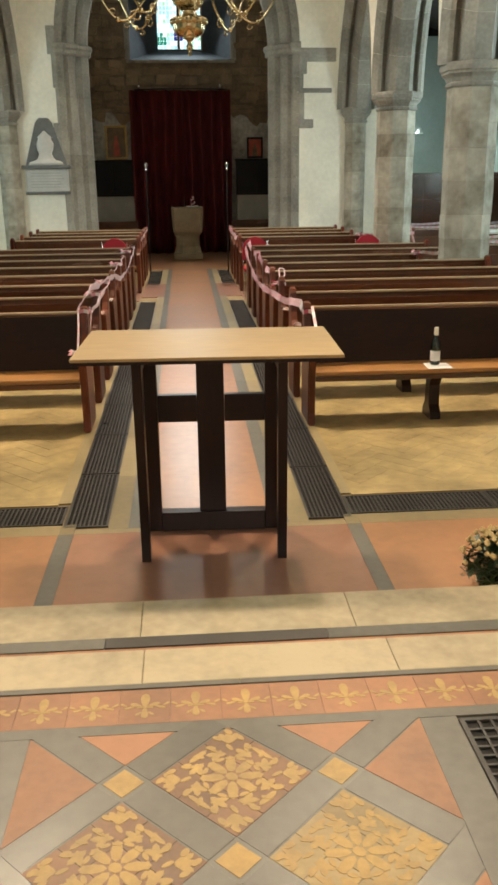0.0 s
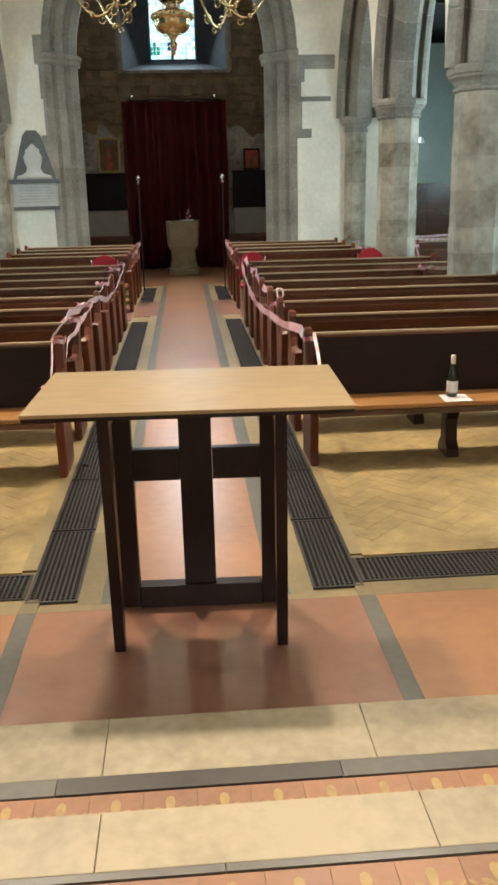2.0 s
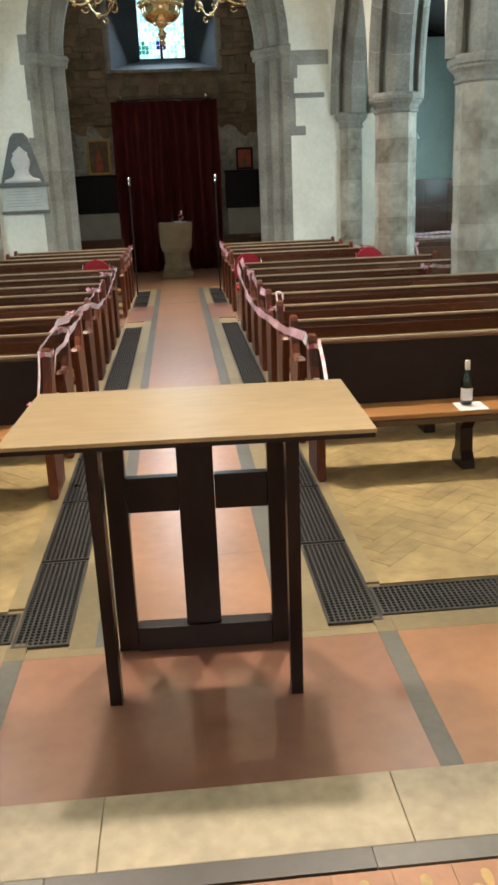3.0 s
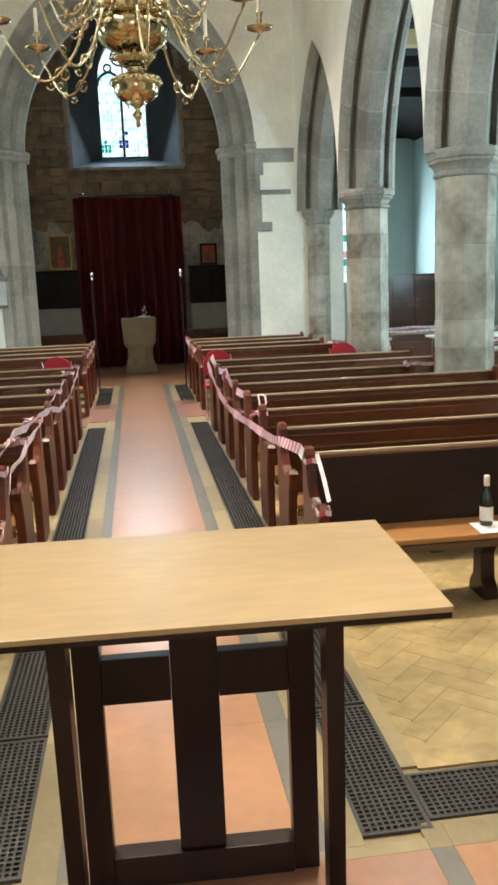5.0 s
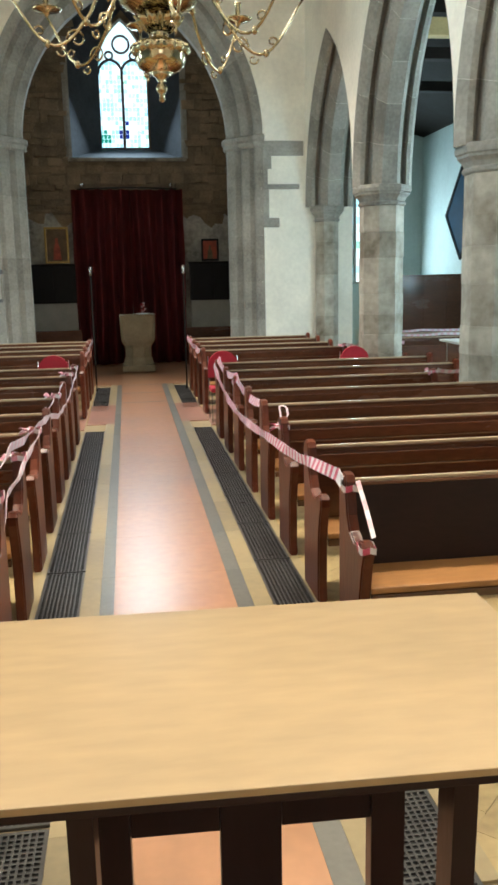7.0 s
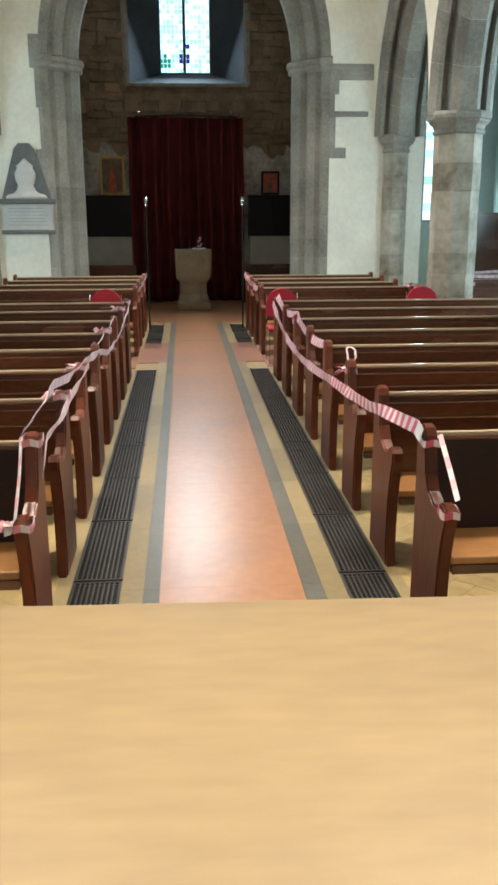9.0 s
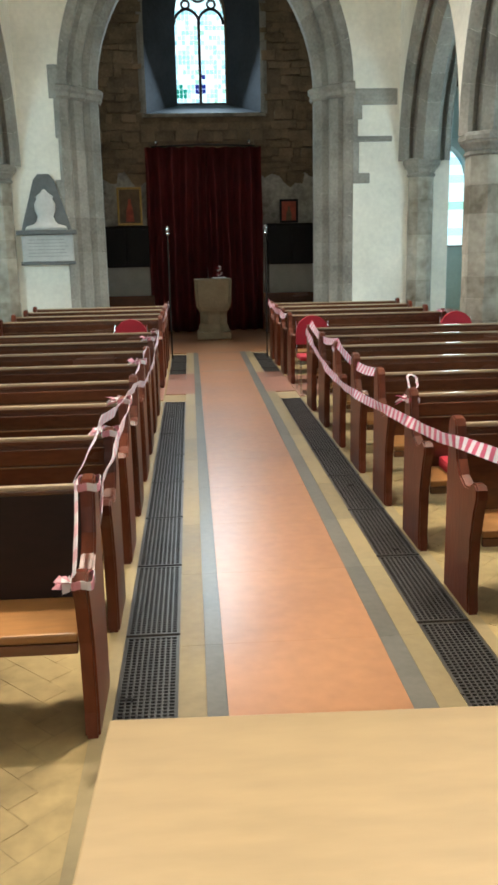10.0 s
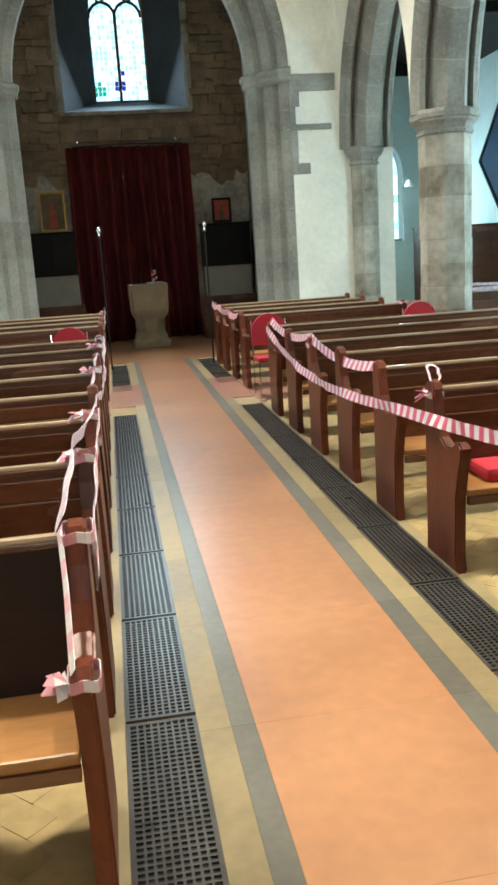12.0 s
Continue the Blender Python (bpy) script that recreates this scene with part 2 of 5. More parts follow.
GLASS_LEAF = glass("leaf_tinted_glass", (0.66, 0.84, 0.74))
GLASS_GREY = glass("grey_etched_glass", (0.66, 0.84, 0.88))
GLASS_ROSE = glass("rose_glass", (0.97, 0.92, 0.90))

# ---------------- mesh helpers ----------------


def part(name, bm, mat, parent=None, label="", smooth=False):
    me = bpy.data.meshes.new(name)
    bm.normal_update()
    bm.to_mesh(me)
    bm.free()
    for mt in (mat if isinstance(mat, (list, tuple)) else [mat]):
        me.materials.append(mt)
    if smooth:
        me.polygons.foreach_set("use_smooth", [True] * len(me.polygons))
    ob = new(name, me)
    if parent:
        ob.parent = parent
    if label:
        ob["label"] = label
    return ob


def piece(name, me, parent, m):
    ob = new(name, me)
    ob.parent = parent
    ob.matrix_basis = m
    return ob


def thing(name, label, category, group="", at=(0, 0, 0)):
    ob = new(name)
    ob.empty_display_size = 0.1
    ob.location = at
    return tagged(ob, label, category, group)


def structure(name, bm, mat, label=""):
    return tagged(part(name, bm, mat), label, "", "", "structure")


def box(bm, x0, x1, y0, y1, z0, z1, bevel=0.0):
    r = bmesh.ops.create_cube(bm, size=1)
    bmesh.ops.transform(bm, matrix=Matrix.LocRotScale(((x0 + x1) / 2, (y0 + y1) / 2, (z0 + z1) / 2), None, (abs(x1 - x0), abs(y1 - y0), abs(z1 - z0))), verts=r["verts"])
    if bevel:
        es = list({e for v in r["verts"] for e in v.link_edges})
        bmesh.ops.bevel(bm, geom=es, offset=bevel, segments=2, affect='EDGES', profile=0.6)
    return bm


def boxes(*rows, bevel=0.0):
    bm = bmesh.new()
    for r in rows:
        box(bm, *r, bevel=bevel)
    return bm


def prism(bm, pts, f0, f1):
    """Joins outline pts, placed by f0 and by f1, into a closed solid."""
    a = [bm.verts.new(f0(*p)) for p in pts]
    b = [bm.verts.new(f1(*p)) for p in pts]
    n = len(pts)
    for i in range(n):
        bm.faces.new((a[i], a[(i + 1) % n], b[(i + 1) % n], b[i]))
    bm.faces.new(a[::-1])
    bm.faces.new(b)
    bmesh.ops.recalc_face_normals(bm, faces=bm.faces)
    return bm


def lathe(bm, profile, segs=24, at=(0, 0, 0), turn=0.0, flat=False):
    """profile: (radius, z) from bottom to top."""
    rings = []
    for r, z in profile:
        rings.append([bm.verts.new((at[0] + r * math.cos(turn + 2 * math.pi * i / segs), at[1] + r * math.sin(turn + 2 * math.pi * i / segs), at[2] + z)) for i in range(segs)])
    for a, b in zip(rings, rings[1:]):
        for i in range(segs):
            bm.faces.new((a[i], a[(i + 1) % segs], b[(i + 1) % segs], b[i]))
    bm.faces.new(rings[0][::-1])
    bm.faces.new(rings[-1])
    return bm


def tube(bm, pts, r, segs=8):
    """A round bar along pts; r may be a number or a list."""
    rings = []
    pts = [Vector(p) for p in pts]
    for i, p in enumerate(pts):
        d = (pts[min(i + 1, len(pts) - 1)] - pts[max(i - 1, 0)]).normalized()
        side = d.cross(Vector((0, 0, 1)))
        side = side.normalized() if side.length > 1e-3 else Vector((1, 0, 0))
        up = side.cross(d).normalized()
        rad = r[i] if isinstance(r, (list, tuple)) else r
        rings.append([bm.verts.new(p + side * rad * math.cos(2 * math.pi * k / segs) + up * rad * math.sin(2 * math.pi * k / segs)) for k in range(segs)])
    for a, b in zip(rings, rings[1:]):
        for k in range(segs):
            bm.faces.new((a[k], a[(k + 1) % segs], b[(k + 1) % segs], b[k]))
    bm.faces.new(rings[0][::-1])
    bm.faces.new(rings[-1])
    return bm


def arch_z(u, mid, s, spring, rise):
    """Height of a pointed arch at u."""
    R = (s * s + rise * rise) / (2 * s)
    d = abs(u - mid)
    return spring + math.sqrt(max(0.0, R * R - (d - s + R) ** 2))


def arch_points(mid, s, spring, rise, n=14):
    R = (s * s + rise * rise) / (2 * s)
    top = math.asin(min(1, rise / R))
    right = [(mid + s - R + R * math.cos(top * i / n), spring + R * math.sin(top * i / n)) for i in range(n + 1)]
    left = [(2 * mid - u, z) for u, z in right]
    return left[:-1] + right[::-1]      # from the left springing over the apex to the right


def pierced_wall(bm, u0, u1, z0, z1, w0, w1, openings, put, arcade=False):
    """A wall in (u, z) from w0 to w1 with pointed openings (mid, s, spring, rise, sill), laid out by put(u, w, z)."""
    def quad(a, b, c, d):
        bm.faces.new([bm.verts.new(put(*p)) for p in (a, b, c, d)])
    edges = [u0]
    for mid, s, spring, rise, sill in openings:
        edges += [mid - s, mid + s]
    edges.append(u1)
    for i in range(0, len(edges), 2):
        a, b = edges[i], edges[i + 1]
        if b - a > 1e-4:
            low = openings[0][2] if arcade and b - a < 0.05 else z0
            for w in (w0, w1):
                quad((a, w, low), (b, w, low), (b, w, z1), (a, w, z1))
    for mid, s, spring, rise, sill in openings:
        pts = arch_points(mid, s, spring, rise, 16)
        for (ua, za), (ub, zb) in zip(pts, pts[1:]):
            for w in (w0, w1):
                quad((ua, w, za), (ub, w, zb), (ub, w, z1), (ua, w, z1))
            quad((ua, w0, za), (ub, w0, zb), (ub, w1, zb), (ua, w1, za))
        for u in (mid - s, mid + s):
            if arcade and (mid, u < mid) != (openings[0][0], True):
                continue
            quad((u, w0, sill), (u, w1, sill), (u, w1, spring), (u, w0, spring))
        if sill > z0:
            for w in (w0, w1):
                quad((mid - s, w, z0), (mid + s, w, z0), (mid + s, w, sill), (mid - s, w, sill))
            quad((mid - s, w0, sill), (mid + s, w0, sill), (mid + s, w1, sill), (mid - s, w1, sill))
    for u in (u0,) if arcade else (u0, u1):
        quad((u, w0, z0), (u, w1, z0), (u, w1, z1), (u, w0, z1))
    quad((u0, w0, z1), (u1, w0, z1), (u1, w1, z1), (u0, w1, z1))
    bmesh.ops.remove_doubles(bm, verts=bm.verts, dist=1e-4)
    bmesh.ops.recalc_face_normals(bm, faces=bm.faces)
    return bm


def arch_order(bm, mid, s, spring, rise, profile, put, foot=None, n=18):
    """Sweeps profile [(w, inset)] round a pointed arch, and down jambs to foot."""
    rows = []
    for w, v in profile:
        pts = arch_points(mid, s - v, spring, rise - v * 1.25, n)
        if foot is not None:
            pts = [(mid - s + v, foot)] + pts + [(mid + s - v, foot)]
        rows.append([bm.verts.new(put(u, w, z)) for u, z in pts])
    for a, b in zip(rows, rows[1:]):
        for i in range(len(a) - 1):
            bm.faces.new((a[i], a[i + 1], b[i + 1], b[i]))
    bmesh.ops.recalc_face_normals(bm, faces=bm.faces)
    return bm


def voussoirs(parent, mid, s, spring, rise, profile, put, mat, foot=None, n=18, step=3, seed=1):
    """The same moulding cut into separate stones with open joints."""
    rnd = random.Random(seed)
    cols = []
    for w, v in profile:
        pts = arch_points(mid, s - v, spring, rise - v * 1.25, n)
        cols.append([(u, w, z) for u, z in pts])
    cuts = list(range(0, 2 * n + 1, step))
    for a, b in zip(cuts, cuts[1:]):
        bm = bmesh.new()
        rows = []
        for col in cols:
            seg = [Vector(p) for p in col[a:b + 1]]
            seg[0] = seg[0].lerp(seg[1], 0.006)
            seg[-1] = seg[-1].lerp(seg[-2], 0.006)
            rows.append([bm.verts.new(put(*p)) for p in seg])
        for p, q in zip(rows, rows[1:]):
            for k in range(len(p) - 1):
                bm.faces.new((p[k], p[k + 1], q[k + 1], q[k]))
        bmesh.ops.recalc_face_normals(bm, faces=bm.faces)
        part("voussoir", bm, mat, parent)
    if foot is None:
        return
    for sx in (-1, 1):
        z = foot
        while z < spring - 0.02:
            h = rnd.uniform(0.28, 0.48)
            z1 = spring if spring - z - h < 0.2 else z + h
            bm = bmesh.new()
            rows = [[bm.verts.new(put(mid + sx * (s - v), w, zz)) for zz in (z + 0.001, z1 - 0.001)] for w, v in profile]
            for p, q in zip(rows, rows[1:]):
                bm.faces.new((p[0], p[1], q[1], q[0]))
            bmesh.ops.recalc_face_normals(bm, faces=bm.faces)
            part("jamb_stone", bm, mat, parent)
            z = z1

# ---------------- structure ----------------
XL, XR = -2.90, 3.50        # nave wall faces
ARC_Y = (3.55, 7.45, 11.36, 15.30, 18.62)
ARC_SPRING, TOP = 3.27, 10.0


def along_y(xc):
    return lambda u, w, z: (xc + w, u, z)


def along_x(u, w, z):
    return (u, w, z)


structure("floor", boxes((-8.2, 8.4, 2.9, 26, -0.30, -0.012)), GROUT, "nave floor bed under tiles and wood blocks")
structure("floor_chancel", boxes((XL - 0.9, XR + 0.9, -7.4, 2.80, -0.30, 0.278)), GROUT, "raised chancel floor bed")
structure("ceiling", boxes((XL - 1, XR + 1, -7.5, 19.5, TOP, TOP + 0.2)), CEILING, "cream plastered nave ceiling")
structure("ceiling_tower", boxes((-3.4, 4.0, 19.5, 25.4, 11.0, 11.2)), DARK_TIMBER, "dark timber tower ceiling")

HALF = [(-0.45, 0.0), (-0.37, 0.13), (-0.31, 0.15), (-0.295, 0.03), (-0.225, 0.03), (-0.21, 0.20), (-0.11, 0.36)]
ORDER = HALF + [(-w, v) for w, v in HALF[::-1]]
for side, xc in (("north", XR + 0.45), ("south", XL - 0.45)):
    ops = []
    for a, b in zip(ARC_Y, ARC_Y[1:]):
        s = (b - a) / 2
        ops.append(((a + b) / 2, s - 0.002, ARC_SPRING, s * 1.60, -0.1))
    bm = pierced_wall(bmesh.new(), -7.4, 18.62, -0.1, TOP, -0.45, 0.45, ops, along_y(xc), arcade=True)
    wall = structure("wall_" + side, bm, PLASTER, "cream limewashed nave arcade wall")
    for mid, s, spring, rise, sill in ops:
        # voussoirs of the arch, in several pieces each side
        voussoirs(wall, mid, s, spring, rise, [(w * 1.008, v) for w, v in ORDER], along_y(xc), STONE)

# west wall of the nave with the tower arch
T_MID, T_S, T_SPRING, T_RISE = 0.25, 2.46, 4.50, 3.4
bm = pierced_wall(bmesh.new(), XL - 0.9, XR + 0.9, -0.1, TOP + 0.9, 18.62, 19.5, [(T_MID, T_S, T_SPRING, T_RISE, -0.1)], along_x)
wall_west = structure("wall_west", bm, PLASTER, "cream plastered west nave wall with tower arch")
T_ORDER = [(18.612, 0.0), (18.69, 0.13), (18.76, 0.15), (18.775, 0.04), (18.84, 0.04), (18.855, 0.22), (18.94, 0.34), (19.00, 0.36), (19.015, 0.24), (19.085, 0.24), (19.10, 0.46), (19.22, 0.58), (19.40, 0.58), (19.508, 0.50)]
voussoirs(wall_west, T_MID, T_S, T_SPRING, T_RISE, T_ORDER, along_x, STONE, foot=-0.01, seed=3)
# moulded capitals of the tower arch and dressed edge stones
for sx in (-1, 1):
    cap = [(18.59, -0.02), (18.66, 0.13), (18.76, 0.16), (18.80, 0.24), (18.92, 0.38), (19.02, 0.39), (19.20, 0.61), (19.40, 0.61)]
    bm = bmesh.new()
    rows = []
    for z, grow in ((4.34, -0.02), (4.38, 0.03), (4.44, 0.03), (4.48, 0.06), (4.54, 0.06), (4.57, 0.0)):
        rows.append([bm.verts.new((T_MID + sx * (T_S - v - max(grow, 0) if i else T_S + 0.02), w - grow * (0.7 if i < 6 else 0), z)) for i, (w, v) in enumerate(cap)])
    for a, b in zip(rows, rows[1:]):
        for i in range(len(a) - 1):
            bm.faces.new((a[i], a[i + 1], b[i + 1], b[i]))
    bmesh.ops.recalc_face_normals(bm, faces=bm.faces)
    part("capital", bm, STONE, wall_west)


def edge_stone(x0, x1, z0, z1):
    part("edge_stone", boxes((x0, x1, 18.60, 18.66, z0, z1), bevel=0.012), STONE, wall_west)


random.seed(4)
for x0, x1, z0, z1 in ((2.70, 3.46, 4.19, 4.45), (2.70, 3.38, 3.60, 3.69), (2.70, 3.00, 2.92, 3.09), (2.70, 2.86, 3.96, 4.195), (2.70, 2.79, 3.685, 3.965), (2.70, 2.81, 3.085, 3.605),
                       (-2.36, -2.19, 4.34, 4.86), (-2.29, -2.19, 3.72, 4.345), (-2.25, -2.19, 3.05, 3.725), (-2.34, -2.19, 2.78, 3.055), (-2.27, -2.19, 2.2, 2.785)):
    edge_stone(x0, x1, z0, z1)

# tower room
tower = structure("wall_tower", pierced_wall(bmesh.new(), -2.6, 3.2, -0.1, 11, 23.95, 24.05, [(0.30, 1.30, 7.0, 2.3, 4.85)], along_x), MORTAR, "rough brown rubble tower wall")
structure("wall_tower_north", boxes((2.86, 3.2, 19.5, 23.95, -0.1, 11)), RUBBLE, "rough brown rubble tower side wall")
structure("wall_tower_south", boxes((-2.6, -2.26, 19.5, 23.95, -0.1, 11)), RUBBLE, "rough brown rubble tower side wall")
structure("wall_tower_west", pierced_wall(bmesh.new(), -2.6, 3.2, -0.1, 11, 24.9, 25.2, [(0.26, 0.60, 7.0, 1.25, 5.22)], along_x), RUBBLE, "outer tower wall around the window")
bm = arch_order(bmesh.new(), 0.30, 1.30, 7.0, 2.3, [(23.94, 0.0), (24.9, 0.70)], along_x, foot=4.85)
part("shaded_window_reveal", bm, REVEAL_SHADE, tower)
bm = bmesh.new()
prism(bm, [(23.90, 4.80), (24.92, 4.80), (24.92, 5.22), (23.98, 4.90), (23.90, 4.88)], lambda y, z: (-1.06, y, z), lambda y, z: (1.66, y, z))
part("window_sill", bm, REVEAL_SHADE, tower, "sloping stone window sill with its shade painted dark")
part("sill_edge", boxes((-1.10, 1.70, 23.885, 23.898, 4.80, 4.872), bevel=0.004), STONE_WARM, tower, "pale worn stone sill edge")
voussoirs(tower, 0.30, 1.34, 7.0, 2.36, [(23.93, -0.10), (23.92, -0.02), (23.93, 0.045)], along_x, STONE, foot=4.86, seed=9)
random.seed(19)
bm = bmesh.new()
edge = [(-2.25 + 5.1 * k / 60, 3.50 + 0.16 * math.sin(k * 0.33) + 0.10 * math.sin(k * 0.91 + 1) + random.uniform(-0.05, 0.05)) for k in range(61)]
prism(bm, [(2.85, 0.0), (-2.25, 0.0)] + edge, lambda x, z: (x, 23.895, z), lambda x, z: (x, 23.95, z))
bmesh.ops.recalc_face_normals(bm, faces=bm.faces)
structure("plaster_tower", bm, TOWER_LOW, "patchy grey plaster low on the tower wall")

# rubble stones on the tower wall, in courses
random.seed(7)
stone_meshes = []
for k in range(8):
    bm = bmesh.new()
    box(bm, -0.5, 0.5, -0.03, 0.03, -0.5, 0.5)
    for v in bm.verts:
        v.co += Vector((random.uniform(-.06, .06), random.uniform(-.008, .008), random.uniform(-.08, .08)))
    me = bpy.data.meshes.new("stone")
    bm.to_mesh(me)
    bm.free()
    me.materials.append(RUBBLE)
    stone_meshes.append(me)
z = 3.20
while z < 8.6:
    h = random.uniform(0.10, 0.27)
    x = -2.25
    while x < 2.84:
        w = random.uniform(0.14, 0.60)
        mx, mz = x + w / 2, z + h / 2 + random.uniform(-0.03, 0.03)
        inside = abs(mx - 0.30) < 1.34 + w / 2 - 0.05 and 4.74 < mz and mz < arch_z(min(max(mx, -0.99), 1.59), 0.30, 1.32, 7.0, 2.35) + 0.1
        rod = abs(mx - 0.3) < 1.1 and 4.1 < mz < 4.3
        if not inside and not rod:
            piece("stone", random.choice(stone_meshes), tower, Matrix.LocRotScale((mx, 23.945 - random.uniform(-0.01, 0.025), mz), Euler((0, random.uniform(-0.05, 0.05), 0)), (w * random.uniform(0.85, 1.0), 1, h * random.uniform(0.8, 1.02))))
        x += w
    z += h

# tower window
win = structure("window_1", boxes((-0.36, 0.88, 25.0, 25.06, 5.20, 5.27)), REVEAL_SHADE, "two-light stained glass window with tracery")
part("mullion", boxes((0.225, 0.295, 24.98, 25.08, 5.25, 7.12), bevel=0.012), LEAD, win)
for cx in (-0.02, 0.54):
    bm = bmesh.new()
    pts = arch_points(cx, 0.29, 7.0, 0.33, 8)
    tube(bm, [(u, 25.03, zz) for u, zz in pts], 0.035, 6)
    part("light_head", bm, LEAD, win)
for cx, cz, r in ((0.26, 7.68, 0.20), (-0.04, 7.42, 0.09), (0.56, 7.42, 0.09)):
    bm = bmesh.new()
    tube(bm, [(cx + r * math.cos(a * math.pi / 8), 25.03, cz + r * math.sin(a * math.pi / 8)) for a in range(17)], 0.03, 6)
    part("tracery_ring", bm, LEAD, win)
random.seed(11)
COLS = [GLASS_CLEAR] * 4 + [GLASS_PALE] * 4 + [GLASS_GREY] * 2 + [GLASS_LEAF, GLASS_ROSE]
PATCHES = [(-0.20, 5.50, 0.15, GLASS_GREEN), (0.27, 5.60, 0.15, GLASS_BLUE), (0.30, 5.85, 0.09, GLASS_BLUE), (-0.12, 6.25, 0.12, GLASS_GREY), (0.60, 6.0, 0.10, GLASS_GREY), (0.78, 5.5, 0.06, GLASS_LEAF)]
for x0, x1 in ((-0.34, 0.225), (0.295, 0.86)):
    for i in range(6):
        for j in range(19):
            a, b = x0 + (x1 - x0) * i / 6, x0 + (x1 - x0) * (i + 1) / 6
            c, d = 5.26 + j * 0.107, 5.26 + (j + 1) * 0.107
            g = random.choice(COLS)
            for px, pz, rad, tinted in PATCHES:
                if math.hypot((a + b) / 2 - px, (c + d) / 2 - pz) < rad * random.uniform(0.85, 1.1):
                    g = tinted
            ob = part("pane", boxes((a + 0.004, b - 0.004, 25.02, 25.032, c + 0.004, d - 0.004)), g, win)
            ob.visible_shadow = False
bm = bmesh.new()
pts = arch_points(0.26, 0.60, 7.22, 1.02, 10)
prism(bm, pts, lambda u, zz: (u, 25.034, zz), lambda u, zz: (u, 25.044, zz))
ob = part("pane", bm, GLASS_CLEAR, win)
ob.visible_shadow = False

# bright overcast sky beyond the windows
sky_mat = bpy.data.materials.new("overcast_sky")
sky_mat.use_nodes = True
sn = sky_mat.node_tree.nodes
em = sn.new("ShaderNodeEmission")
em.inputs["Color"].default_value, em.inputs["Strength"].default_value = (0.80, 0.97, 1.0, 1), 1.7
sky_mat.node_tree.links.new(em.outputs[0], sn["Material Output"].inputs["Surface"])
for x0, x1, z0, z1 in ((-2.5, 3.0, 3.5, 11.0), (4.3, 7.6, 1.0, 6.0), (-7.2, -3.9, 1.0, 6.0)):
    tagged(part("backdrop", boxes((x0, x1, 27.5, 27.6, z0, z1)), sky_mat), "pale overcast sky beyond the window", "", "", "structure")

# aisles
for side, sx, x_in, x_out in (("north", 1, XR + 0.9, 8.05), ("south", -1, XL - 0.9, -7.8)):
    ops = [(8.6, 0.75, 3.4, 1.0, 1.6), (14.2, 0.75, 3.4, 1.0, 1.6)]
    put = along_y(x_out + sx * 0.3)
    structure("wall_aisle_" + side, pierced_wall(bmesh.new(), -0.5, 25.4, -0.1, 5.6, -0.3, 0.3, ops, put), AISLE_WALL, "pale plastered aisle wall")
    xw = 6.25 if sx > 0 else -5.4
    bm = pierced_wall(bmesh.new(), min(x_in, x_out), max(x_in, x_out), -0.1, 5.6, 25.1, 25.5, [(xw, 0.62, 3.4, 0.9, 1.80)], along_x)
    structure("wall_aisle_west_" + side, bm, AISLE_WALL, "pale plastered aisle end wall")
    structure("wall_aisle_east_" + side, boxes((min(x_in, x_out), max(x_in, x_out), -0.9, -0.5, -0.1, 6.7)), AISLE_WALL, "pale plastered aisle end wall")
    structure("wall_tower_flank_" + side, boxes((x_in - 0.002, x_in - sx * 1.0, 19.5, 25.1, -0.1, 6.7)), AISLE_WALL, "pale plastered wall beside the tower")
    bm = bmesh.new()
    prism(bm, [(x_in, 6.70), (x_in, 6.90), (x_out + sx * 0.6, 5.55), (x_out + sx * 0.6, 5.35)], lambda x, z: (x, -0.9, z), lambda x, z: (x, 25.5, z))
    bmesh.ops.recalc_face_normals(bm, faces=bm.faces)
    structure("ceiling_aisle_" + side, bm, DARK_TIMBER, "dark timber lean-to aisle roof")
    bm = bmesh.new()
    prism(bm, [(x_in, 5.6), (x_in, 6.70), (x_out + sx * 0.25, 5.6)], lambda x, z: (x, 25.1, z), lambda x, z: (x, 25.5, z))
    bmesh.ops.recalc_face_normals(bm, faces=bm.faces)
    structure("wall_aisle_gable_" + side, bm, DARK_TIMBER, "dark gable boarding over the aisle end wall")
    wn_ = structure("window_" + ("2" if sx > 0 else "3"), boxes((xw - 0.62, xw + 0.62, 25.24, 25.34, 1.80, 1.85)), STONE, "aisle end window with leaded panes")
    part("mullion", boxes((xw - 0.035, xw + 0.035, 25.26, 25.34, 1.85, 4.2)), STONE, wn_)
    for i in (-1, 0):
        for j in range(11):
            ob = part("pane", boxes((xw + i * 0.62 + 0.04, xw + (i + 1) * 0.62 - 0.04, 25.29, 25.30, 1.86 + j * 0.215, 1.86 + j * 0.215 + 0.20)), [GLASS_CLEAR, GLASS_PALE, GLASS_LEAF, GLASS_GREEN, GLASS_CLEAR, GLASS_RED][(j * 2 + i) % 6 if j in (2, 3, 4, 5) else j % 2], wn_)
            ob.visible_shadow = False
for y in (12.2, 14.6, 17.0, 19.4):
    structure("beam_aisle", boxes((4.4, 8.05, y, y + 0.20, 5.50, 5.68)), DARK_TIMBER, "dark timber roof beam")
structure("trim_aisle", boxes((4.42, 7.0, 16.1, 16.3, 5.62, 5.88)), GOLDEN_BEAM, "pale golden timber tie beam")

# unseen east end behind the walk, its opening made for the added fill
structure("wall_east", pierced_wall(bmesh.new(), XL - 0.9, XR + 0.9, -0.1, TOP, -7.4, -7.0, [(0.3, 1.7, 5.0, 2.2, 2.4)], along_x), PLASTER, "cream plastered east wall")

